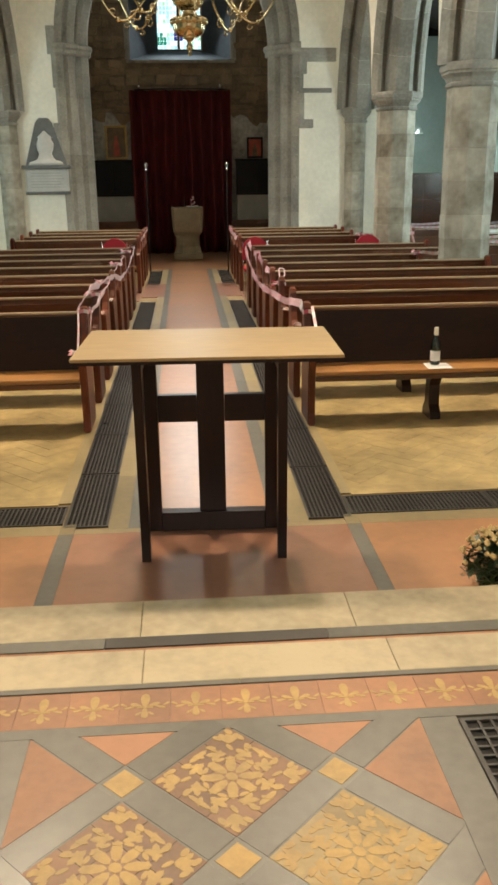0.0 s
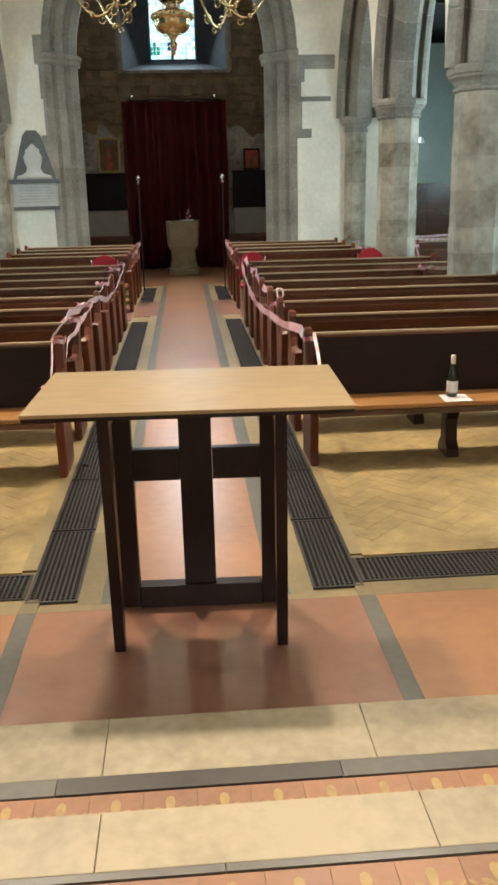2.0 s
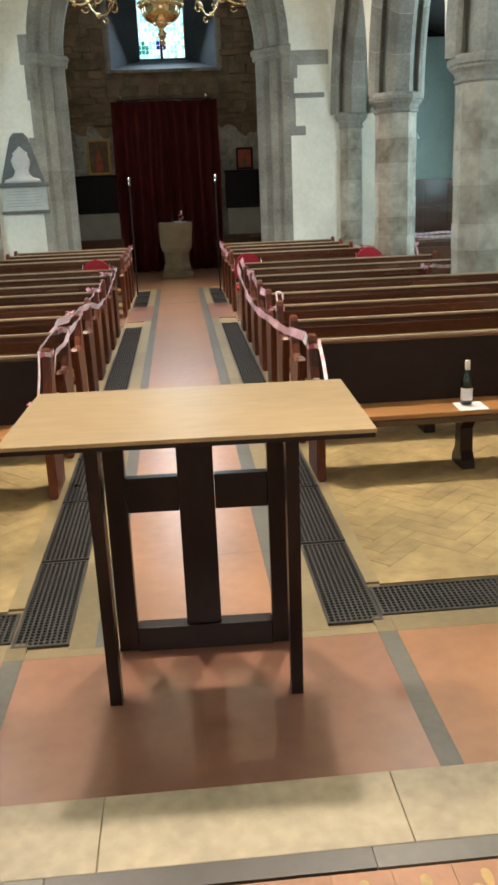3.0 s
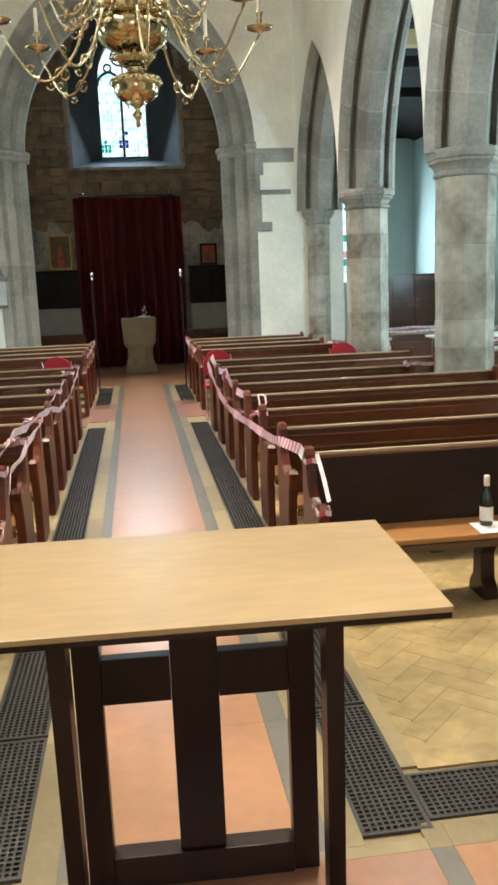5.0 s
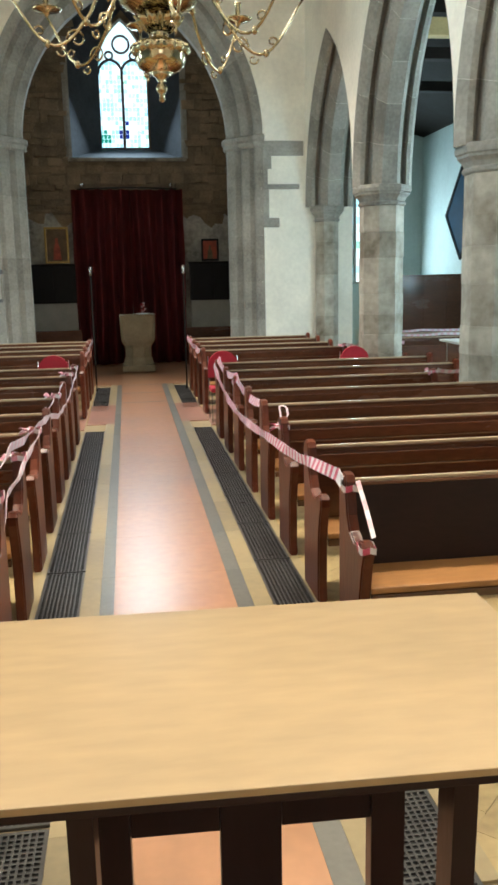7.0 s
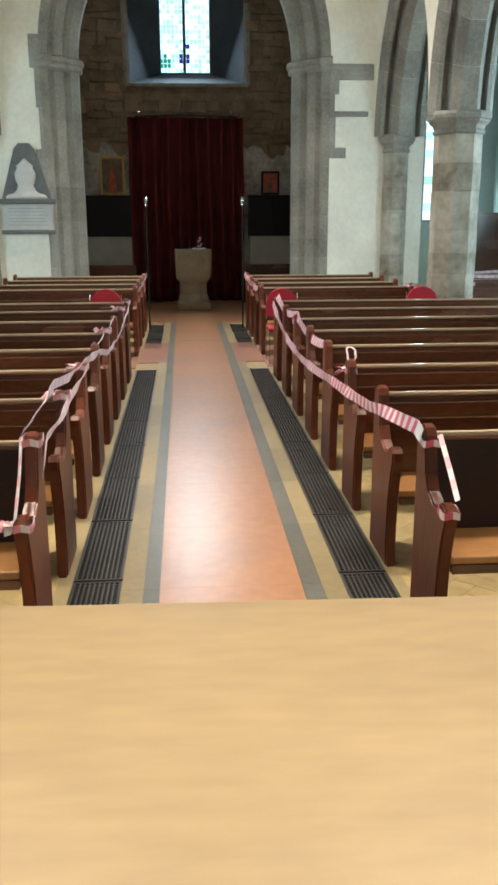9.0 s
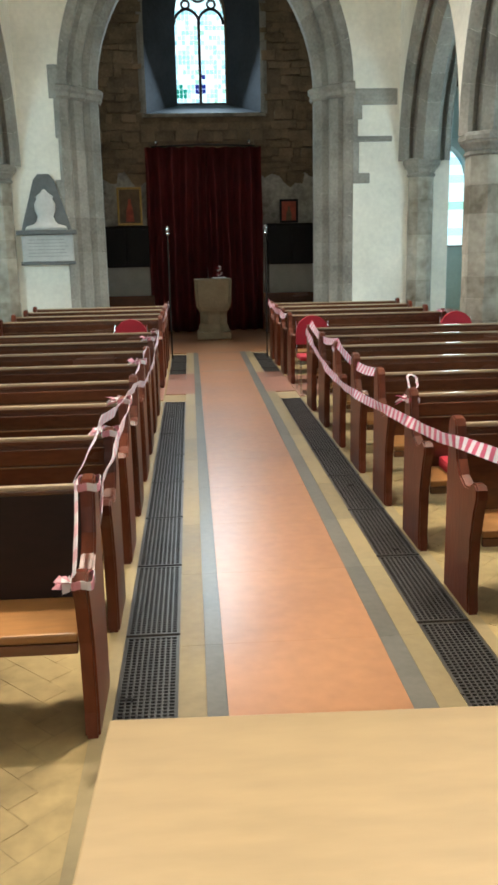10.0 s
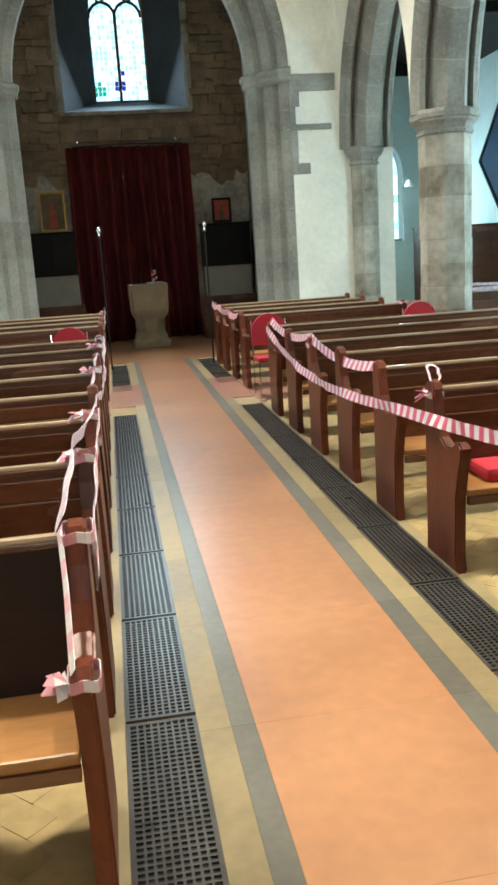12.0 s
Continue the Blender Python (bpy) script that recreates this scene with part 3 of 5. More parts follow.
# ---------------- columns ----------------


def octagon(bm, profile, at):
    return lathe(bm, [(r / math.cos(math.pi / 8), z) for r, z in profile], 8, at, math.pi / 8)


def column(x, y, label, r=0.305):
    col = thing("column", label, "column", "arcade columns", (x, y, 0))
    part("base", octagon(bmesh.new(), [(r + 0.15, -0.01), (r + 0.15, 0.16), (r + 0.12, 0.20), (r + 0.12, 0.30), (r + 0.09, 0.34), (r + 0.01, 0.40)], (0, 0, 0)), STONE_WARM, col)
    z = 0.40
    rnd = random.Random(int(x * 10 + y * 7))
    while z < 2.98:
        h = min(rnd.uniform(0.20, 0.44), 3.0 - z)
        if 3.0 - z - h < 0.12:
            h = 3.0 - z
        bm = octagon(bmesh.new(), [(r - 0.0035, z + 0.0005), (r, z + 0.006), (r, z + h - 0.006), (r - 0.0035, z + h - 0.0005)], (rnd.uniform(-.004, .004), rnd.uniform(-.004, .004), 0))
        part("drum", bm, STONE_WARM, col)
        z += h
    part("capital", octagon(bmesh.new(), [(r, 3.0), (r + 0.025, 3.02), (r + 0.025, 3.05), (r + 0.005, 3.07), (r + 0.03, 3.12), (r + 0.075, 3.16), (r + 0.075, 3.185), (r + 0.095, 3.20), (r + 0.10, 3.25), (r + 0.085, 3.29), (r + 0.05, 3.30)], (0, 0, 0)), STONE, col, "moulded grey stone capital")
    return col


for xc in (XR + 0.45, XL - 0.45):
    for y in ARC_Y[1:4]:
        column(xc + (0.03 if y == ARC_Y[2] and xc > 0 else 0.0), y, "octagonal weathered stone column with moulded capital")
    column(xc - (0.06 if xc > 0 else -0.06), 18.62, "slender octagonal stone respond against the west wall", 0.21)
    column(xc, 3.55, "octagonal weathered stone column with moulded capital")

# ---------------- steps and floors ----------------
steps = structure("step_chancel", boxes((XL, XR, 2.74, 3.42, -0.02, 0.135)), STEP_STONE, "lower worn stone step")
for i, (x0, x1) in enumerate(((-2.9, -0.95), (-0.95, 0.02), (0.02, 0.93), (0.93, 2.1), (2.1, 3.5))):
    part("step_slab", boxes((x0 + 0.0008, x1 - 0.0008, 3.17, 3.48, 0.06, 0.147), bevel=0.004), STEP_STONE, steps)
    part("step_slab", boxes((x0 + 0.0408, x1 + 0.0392, 2.61, 2.83, 0.20, 0.290), bevel=0.004), STEP_STONE, steps)
part("slate_strip", boxes((-0.12, 0.80, 3.09, 3.168, 0.13, 0.148)), SLATE_DARK, steps, "black slate strip on the step")
for x0, x1 in ((-2.9, -1.6), (-1.6, -0.122), (0.802, 2.0), (2.0, 3.5)):
    part("slate_strip", boxes((x0 + 0.001, x1 - 0.001, 3.09, 3.168, 0.13, 0.147)), SLATE, steps)
part("riser", boxes((XL, XR, 2.73, 2.79, 0.13, 0.20)), STEP_STONE, steps)


def mesh_of(name, bm, *mats):
    me = bpy.data.meshes.new(name)
    bm.normal_update()
    bm.to_mesh(me)
    bm.free()
    for m in mats:
        me.materials.append(m)
    return me


def tile_bm(sx, sy, h=0.012):
    """A flat tile with eased edges, its top at z = 0."""
    bm = bmesh.new()
    e = 0.0005
    lo = [(-sx / 2, -sy / 2), (sx / 2, -sy / 2), (sx / 2, sy / 2), (-sx / 2, sy / 2)]
    a = [bm.verts.new((x, y, -h)) for x, y in lo]
    b = [bm.verts.new((x, y, -e)) for x, y in lo]
    c = [bm.verts.new((x - math.copysign(e, x), y - math.copysign(e, y), 0)) for x, y in lo]
    for p, q in ((a, b), (b, c)):
        for i in range(4):
            bm.faces.new((p[i], p[(i + 1) % 4], q[(i + 1) % 4], q[i]))
    bm.faces.new(c)
    return bm


def flat(bm, pts, z0, z1, mi=0):
    a = [bm.verts.new((x, y, z0)) for x, y in pts]
    b = [bm.verts.new((x, y, z1)) for x, y in pts]
    n = len(pts)
    fs = [bm.faces.new(b)]
    for i in range(n):
        fs.append(bm.faces.new((a[i], a[(i + 1) % n], b[(i + 1) % n], b[i])))
    for f in fs:
        f.material_index = mi


def fleur_mesh(sx, sy):
    """A red tile with a yellow three-petalled inlay."""
    bm = tile_bm(sx, sy)
    t = 0.0008

    def petal(cx, cy, ang, ln, wd):
        pts = []
        for k in range(10):
            a = 2 * math.pi * k / 10
            px, py = ln * 0.5 * math.cos(a), wd * 0.5 * math.sin(a) * (1.0 + 0.5 * math.cos(a))
            pts.append((cx + px * math.cos(ang) - py * math.sin(ang), cy + px * math.sin(ang) + py * math.cos(ang)))
        flat(bm, pts, -0.001, t, 1)
    petal(0, sy * 0.14, math.pi / 2, sy * 0.44, sx * 0.17)
    petal(0, -sy * 0.20, -math.pi / 2, sy * 0.32, sx * 0.13)
    for side in (-1, 1):
        petal(side * sx * 0.17, sy * 0.03, math.pi / 2 - side * 1.15, sx * 0.26, sx * 0.10)
        petal(side * sx * 0.30, -sy * 0.04, math.pi / 2 - side * 1.9, sx * 0.22, sx * 0.07)
        petal(side * sx * 0.42, sy * 0.04, math.pi / 2 - side * 0.9, sx * 0.16, sx * 0.06)
        petal(side * sx * 0.12, -sy * 0.22, -math.pi / 2 + side * 0.8, sx * 0.16, sx * 0.06)
    flat(bm, [(-sx * .16, -sy * .07), (sx * .16, -sy * .07), (sx * .16, -sy * .03), (-sx * .16, -sy * .03)], -0.001, t * 1.3, 1)
    return bm


fleur = mesh_of("border_tile", fleur_mesh(0.1675, 0.19), TERRACOTTA, YELLOW_INLAY)
border = structure("trim_border", boxes((XL, XR, 2.38, 2.60, 0.270, 0.2785)), GROUT, "encaustic tile border along the chancel step")
x = XL + 0.112
while x < XR - 0.07:
    piece("border_tile", fleur, border, Matrix.Translation((x, 2.478, 0.290)))
    if -1.6 < x < 2.4:
        piece("border_tile", fleur, steps, Matrix.Translation((x, 2.985, 0.147)))
    x += 0.1685
for x0, x1 in ((-2.9, -1.3), (-1.3, 0.4), (0.4, 2.0), (2.0, 3.5)):
    part("slate_strip", boxes((x0 + .001, x1 - .001, 2.583, 2.609, 0.27, 0.2895)), SLATE, border)
    part("slate_strip", boxes((x0 + .001, x1 - .001, 2.335, 2.388, 0.27, 0.2895)), SLATE, border)

# diaper pavement: patterned squares set diagonally between slate bands
def rosette_mesh(side):
    """The yellow rosette laid over nine tiles."""
    bm = bmesh.new()
    t = 0.0004
    count = [0]

    def leaf(cx, cy, ang, ln, wd):
        pts = []
        for k in range(8):
            a = 2 * math.pi * k / 8
            px, py = ln * 0.56 * math.cos(a), wd * 0.66 * math.sin(a)
            pts.append((cx + px * math.cos(ang) - py * math.sin(ang), cy + px * math.sin(ang) + py * math.cos(ang)))
        count[0] += 1
        flat(bm, pts, -0.001, t + 0.000012 * count[0], 0)
    R = side / 2
    for k in range(8):
        a = k * math.pi / 4
        leaf(0.17 * side * math.cos(a), 0.17 * side * math.sin(a), a, 0.20 * side, 0.075 * side)
        a += math.pi / 8
        leaf(0.33 * side * math.cos(a), 0.33 * side * math.sin(a), a + 1.2, 0.17 * side, 0.055 * side)
        leaf(0.31 * side * math.cos(a), 0.31 * side * math.sin(a), a - 0.9, 0.15 * side, 0.05 * side)
    for sx in (-1, 1):
        for sy in (-1, 1):
            for da in (-0.6, 0, 0.6):
                a = math.atan2(sy, sx) + da
                leaf(sx * R * 0.66 + 0.07 * side * math.cos(a), sy * R * 0.66 + 0.07 * side * math.sin(a), a, 0.16 * side, 0.055 * side)
        leaf(sx * R * 0.82, 0, 0, 0.05 * side, 0.20 * side)
        leaf(0, sx * R * 0.82, 0, 0.20 * side, 0.05 * side)
    leaf(0, 0, 0, 0.09 * side, 0.09 * side)
    for k in range(16):
        a = k * math.pi / 8
        leaf(0.245 * side * math.cos(a), 0.245 * side * math.sin(a), a + math.pi / 2, 0.085 * side, 0.035 * side)
        leaf(0.40 * side * math.cos(a), 0.40 * side * math.sin(a), a + 0.5, 0.10 * side, 0.035 * side)
    for sx in (-1, 1):
        for sy in (-1, 1):
            for dx, dy in ((0.40, 0.16), (0.16, 0.40), (0.44, 0.44), (0.45, 0.30), (0.30, 0.45)):
                leaf(sx * dx * side, sy * dy * side, math.atan2(sy * dy, sx * dx) + 0.8, 0.09 * side, 0.045 * side)
    return bm


DIA = structure("pavement_chancel", boxes((-2.88, 3.48, -7.0, 2.335, 0.270, 0.2782)), GROUT, "diagonal encaustic tile pavement of the chancel")
SIDE = 0.335
ros = mesh_of("rosette_inlay", rosette_mesh(SIDE), YELLOW_INLAY)
ninth = [mesh_of("encaustic_tile", tile_bm(SIDE / 3 - 0.002, SIDE / 3 - 0.002), m) for m in (BROWN_TILE, BUFF_INLAY)]
small_me = mesh_of("small_tile", tile_bm(0.085, 0.085), YELLOW_INLAY)
band_me = mesh_of("slate_band", tile_bm(SIDE - 0.004, 0.101), SLATE)
rot = Matrix.Rotation(math.pi / 4, 4, 'Z')
P, X0, Y0 = 0.63, 0.345, 2.107


def clip_poly(cx, cy, half, x0, x1, y0, y1):
    """A diagonal square cut to a rectangle."""
    return clip_to([(cx + half, cy), (cx, cy + half), (cx - half, cy), (cx, cy - half)], x0, x1, y0, y1)


def clip_to(poly, x0, x1, y0, y1):
    for ax, lim, sign in ((0, x0, 1), (0, x1, -1), (1, y0, 1), (1, y1, -1)):
        out = []
        for i, p in enumerate(poly):
            q = poly[(i + 1) % len(poly)]
            ip, iq = sign * (p[ax] - lim) >= 0, sign * (q[ax] - lim) >= 0
            if ip:
                out.append(p)
            if ip != iq:
                t = (lim - p[ax]) / (q[ax] - p[ax])
                out.append((p[0] + t * (q[0] - p[0]), p[1] + t * (q[1] - p[1])))
        poly = out
        if len(poly) < 3:
            return None
    return poly


PX0, PX1, PY0, PY1 = -0.275, 0.965, 0.30, 2.332
for j in range(-7, 2):
    for i in range(-2, 4):
        cx, cy = X0 + P / 2 * i, Y0 + P / 2 * j
        if (i + j) % 2 == 0:
            whole = cx - 0.23 > PX0 and cx + 0.23 < PX1 and cy + 0.245 < PY1 + 0.05 and cy - 0.2 > PY0
            if whole:
                here = Matrix.Translation((cx, cy, 0.290)) @ rot
                piece("rosette_inlay", ros, DIA, here)
                for a in (-1, 0, 1):
                    for b in (-1, 0, 1):
                        piece("encaustic_tile", ninth[(i, j) == (1, -1)], DIA, here @ Matrix.Translation((a * SIDE / 3, b * SIDE / 3, 0)))
            else:
                poly = clip_poly(cx, cy, SIDE / math.sqrt(2), PX0, PX1, PY0, PY1)
                if poly:
                    bm = bmesh.new()
                    flat(bm, poly, 0.278, 0.290)
                    part("triangle_tile", bm, TERRACOTTA, DIA)
        elif PX0 < cx < PX1 and PY0 < cy < PY1:
            piece("small_tile", small_me, DIA, Matrix.Translation((cx, cy, 0.2902)) @ rot)
for j in range(-6, 1):
    for i in range(-2, 3):
        cx, cy = X0 + P / 2 * (i + 0.5), Y0 + P / 2 * (j + 0.5)
        if PX0 + 0.1 < cx < PX1 - 0.1 and PY0 + 0.1 < cy < PY1 - 0.02:
            ang = math.pi / 4 if (i + j) % 2 else -math.pi / 4
            piece("slate_band", band_me, DIA, Matrix.Translation((cx, cy, 0.2898)) @ Matrix.Rotation(ang, 4, 'Z'))
part("slate_field", boxes((PX0, PX1, PY0, PY1, 0.278, 0.2885)), SLATE, DIA)
for x0, x1 in ((PX0 - 0.12, PX0 - 0.001), (PX1 + 0.001, PX1 + 0.12)):
    part("slate_strip", boxes((x0, x1, 0.3, 2.333, 0.278, 0.2895)), SLATE, DIA)
for x0, x1 in ((-2.88, -0.75), (1.40, 3.48)):
    part("slate_field", boxes((x0, x1, 0.3, 2.333, 0.278, 0.2895)), TERRACOTTA, DIA)
part("slate_field", boxes((-2.88, 3.48, -7.0, 0.298, 0.278, 0.2895)), TERRACOTTA, DIA)


# iron floor grates
def grate(x0, x1, y0, y1, z, group, cell=0.027):
    g = thing("floor_grate", "black cast iron heating grate set flush in the floor", "floor grate", group, (x0, y0, z))
    w, d = x1 - x0, y1 - y0
    # shallow near-black sheet paints the shade of the duct below the bars
    part("pit", boxes((0.004, w - 0.004, 0.004, d - 0.004, -0.0118, -0.0085)), PIT_SHADE, g)
    part("frame", boxes((0, w, 0, 0.016, -0.011, 0.001), (0, w, d - 0.016, d, -0.011, 0.001), (0, 0.016, 0.0161, d - 0.0161, -0.011, 0.001), (w - 0.016, w, 0.0161, d - 0.0161, -0.011, 0.001)), CAST_IRON, g)
    bm = bmesh.new()
    nx, ny = max(2, round((w - 0.03) / cell)), max(2, round((d - 0.03) / cell))
    for i in range(1, nx):
        x = 0.016 + (w - 0.032) * i / nx
        box(bm, x - 0.0043, x + 0.0043, 0.016, d - 0.016, -0.0100, 0.0)
    for j in range(1, ny):
        y = 0.016 + (d - 0.032) * j / ny
        box(bm, 0.016, w - 0.016, y - 0.0046, y + 0.0046, -0.0095, -0.0008)
    part("lattice", bm, CAST_IRON, g)
    return g


def copy_grate(g, x, y):
    copy_thing(g, Matrix.Translation((x, y, 0)))


AX = (-0.515, -0.25, -0.13, -0.042, 0.72, 0.825, 0.945, 1.21)
g = grate(AX[0], AX[1], 4.71, 5.63, 0, "aisle grates")
L = 0.945
for i in range(10):
    y = 4.71 + i * L
    if i:
        copy_grate(g, AX[0], y)
    copy_grate(g, AX[6], y)
for i in range(3):
    copy_grate(g, AX[0], 16.05 + i * 1.0)
    copy_grate(g, AX[6], 16.05 + i * 1.0)
g = grate(1.215, 2.125, 4.76, 5.05, 0, "front grates")
copy_grate(g, 2.135, 4.76)
copy_grate(g, -1.435, 4.76)
copy_grate(g, -2.355, 4.76)
grate(1.09, 1.38, 0.9, 2.32, 0.290, "chancel grates", 0.042)
grate(-0.73, -0.44, 0.9, 2.32, 0.290, "chancel grates", 0.042)

# nave pavement pieces
floor_aisle = structure("pavement_aisle", boxes((AX[2], AX[5], 4.66, 14.2, -0.0125, -0.0105)), GROUT, "polished red tile aisle between slate and buff strips")


def slab(mat, x0, x1, y0, y1, parent, name="tile", gap=0.0006, z=0.0):
    bm = tile_bm(x1 - x0 - gap, y1 - y0 - gap)
    return piece(name, mesh_of(name, bm, mat), parent, Matrix.Translation(((x0 + x1) / 2, (y0 + y1) / 2, z)))


y = 4.66
while y < 23.8:
    y1 = y + 0.915
    slab(RED_TILE, AX[3], AX[4], y, y1, floor_aisle)
    if y < 14.2 or 15.9 < y < 19:
        slab(SLATE, AX[2], AX[3], y, y1, floor_aisle, "slate_strip")
        slab(SLATE, AX[4], AX[5], y, y1, floor_aisle, "slate_strip")
        slab(BUFF, AX[1], AX[2], y, y1, floor_aisle, "buff_strip")
        slab(BUFF, AX[5], AX[6], y, y1, floor_aisle, "buff_strip")
    elif y < 16:
        slab(SLATE, AX[2], AX[3], y, y1, floor_aisle, "slate_strip")
        slab(SLATE, AX[4], AX[5], y, y1, floor_aisle, "slate_strip")
        slab(CROSS_TILE, AX[0], AX[2], y, y1, floor_aisle)
        slab(CROSS_TILE, AX[5], AX[7], y, y1, floor_aisle)
    else:
        slab(RED_TILE, -2.2, AX[3], y, y1, floor_aisle)
        slab(RED_TILE, AX[4], 2.8, y, y1, floor_aisle)
    y = y1
for y in (19.2, 18.0, 16.8):
    slab(SLATE, AX[3] + 0.02, AX[4] - 0.02, y, y + 0.05, floor_aisle, "slate_strip", z=0.001)
front = structure("pavement_front", boxes((XL, XR, 3.48, 4.66, -0.0125, -0.0105)), GROUT, "red tile pavement in front of the chancel step")
xs = (-2.9, -1.62, -0.53, -0.44, 0.345, 1.16, 1.245, 2.25, 3.5)
for x0, x1 in zip(xs, xs[1:]):
    strip = x1 - x0 < 0.2
    slab(SLATE if strip else (PINK_TILE if -0.5 < x0 < 1.0 else RED_TILE), x0, x1, 3.42, 4.60, front, "slate_strip" if strip else "tile")
    slab(BUFF, x0, x1, 4.60, 4.66 if -0.3 < (x0 + x1) / 2 < 0.9 else 4.745, front, "buff_strip")
kerbs = structure("trim_kerb", boxes((-0.595, -0.517, 5.1, 14.2, -0.012, 0.0005), (1.212, 1.28, 5.1, 14.2, -0.012, 0.0005)), BUFF, "narrow stone margin beside the grates")

# herringbone wood blocks under the pews
BW = 0.125
BL = 3 * BW
block_me = [mesh_of("wood_block", tile_bm(BL - 0.002, BW - 0.002), BLOCK)]


def herringbone(x0, x1, y0, y1, near_y, parent_label, name):
    base = structure(name, boxes((x0, x1, y0, y1, -0.0125, -0.0105)), GROUT, parent_label)
    part("margin_board", boxes((x0, x1, y0, y0 + 0.13, -0.0104, -0.0012)), BLOCK, base)
    c = math.cos(math.pi / 4)
    rest = []
    R = int(max(x1 - x0, y1 - y0) / BW) + 4
    for i in range(-R, R):
        for j in range(-R, R):
            d = (i - j) % 6
            if d == 0:
                u, v, a = (i + 1.5) * BW, (j + 0.5) * BW, 0.0
            elif d == 5:
                u, v, a = (i + 0.5) * BW, (j + 1.5) * BW, math.pi / 2
            else:
                continue
            X, Y = (x0 + x1) / 2 + (u - v) * c, (y0 + y1) / 2 + (u + v) * c
            if x0 - 0.3 < X < x1 + 0.3 and y0 - 0.2 < Y < y1 + 0.3:
                rest.append((X, Y, a + math.pi / 4))
    rest.sort(key=lambda r: abs(r[1] - near_y) + 0.3 * abs(r[0] - 0.3))
    verts, faces, n = [], [], 0
    for X, Y, a in rest:
        poly = []
        for px, py in ((-BL / 2, -BW / 2), (BL / 2, -BW / 2), (BL / 2, BW / 2), (-BL / 2, BW / 2)):
            px, py = px * 0.994, py * 0.983
            poly.append((X + px * math.cos(a) - py * math.sin(a), Y + px * math.sin(a) + py * math.cos(a)))
        inside = all(x0 < p[0] < x1 and y0 + 0.13 < p[1] < y1 for p in poly)
        if inside and n < 280:
            n += 1
            piece("wood_block", block_me[0], base, Matrix.Translation((X, Y, 0)) @ Matrix.Rotation(a, 4, 'Z'))
            continue
        poly = clip_to(poly, x0, x1, y0 + 0.13, y1)
        if poly:
            k = len(verts)
            verts += [(p[0], p[1], 0.0) for p in poly]
            faces.append(tuple(range(k, k + len(poly))))
    me = bpy.data.meshes.new("wood_blocks")
    me.from_pydata(verts, [], faces)
    me.materials.append(BLOCK)
    ob = new("wood_blocks", me)
    ob.parent = base
    ob["kind"] = "stuff"


herringbone(1.28, 3.6, 5.08, 14.3, 5.5, "pale worn herringbone wood block floor under pews", "floor_blocks_north")
herringbone(-3.0, -0.596, 5.08, 14.3, 5.5, "pale worn herringbone wood block floor under pews", "floor_blocks_south")
for x0, x1 in ((1.22, 3.6), (-3.0, -0.54)):
    structure("floor_rear", boxes((x0, x1, 16.1, 18.6, -0.012, 0.0)), BLOCK, "pale wood floor under rear pews")
    structure("floor_crossing", boxes((x0, x1, 14.31, 16.09, -0.012, 0.0)), CROSS_TILE, "red tile cross passage between pews")
for x0, x1 in ((4.4, 8.04), (-7.78, -3.8)):
    structure("floor_aisle", boxes((x0, x1, -0.5, 25.1, -0.012, 0.0)), BLOCK, "pale aisle floor")
for x0, x1 in ((3.6, 4.4), (-3.8, -3.0)):
    structure("floor_margin", boxes((x0, x1, 3.45, 18.6, -0.012, 0.0)), STEP_STONE, "stone floor between the columns")

# ---------------- table ----------------
tb = thing("table", "tall narrow table with pale oak top on a dark cross-shaped frame", "table", "", (0, 0, 0))
part("tabletop", boxes((-0.305, 1.02, 4.06, 4.87, 1.124, 1.14), bevel=0.003), TABLE_TOP, tb, "pale oak veneered tabletop")
part("edge_band", boxes((-0.301, 1.016, 4.064, 4.866, 1.106, 1.1235), bevel=0.003), TABLE_DARK, tb, "dark edge under the top")
for xa in (-0.022, 0.706):
    bm = bmesh.new()
    prism(bm, [(4.205, 0.0), (4.265, 0.0), (4.25, 1.105), (4.16, 1.105)], lambda y, z: (xa, y, z), lambda y, z: (xa + 0.048, y, z))
    part("leg", bm, TABLE_DARK, tb)
for x0, x1 in ((-0.022, 0.065), (0.665, 0.752)):
    part("post", boxes((x0, x1, 4.62, 4.68, 0.0, 1.105), bevel=0.004), TABLE_DARK, tb)
part("cross_upright", boxes((0.285, 0.438, 4.625, 4.675, 0.116, 1.105), bevel=0.003), TABLE_DARK, tb)
for x0, x1 in ((0.066, 0.284), (0.439, 0.664)):
    part("cross_arm", boxes((x0, x1, 4.627, 4.673, 0.655, 0.81), bevel=0.003), TABLE_DARK, tb)
    part("top_rail", boxes((x0, x1, 4.63, 4.67, 1.06, 1.105)), TABLE_DARK, tb)
part("bottom_rail", boxes((0.066, 0.664, 4.61, 4.685, 0.0, 0.115), bevel=0.003), TABLE_DARK, tb)
for x0 in (-0.018, 0.708):
    part("side_rail", boxes((x0, x0 + 0.04, 4.245, 4.618, 1.03, 1.105)), TABLE_DARK, tb)
tb.matrix_world = Matrix.Translation((0.36, 4.44, 0)) @ Matrix.Rotation(radians(-1.8), 4, 'Z') @ Matrix.Translation((-0.355, -4.465, 0))

# ---------------- pews ----------------
PEW_L = 2.28


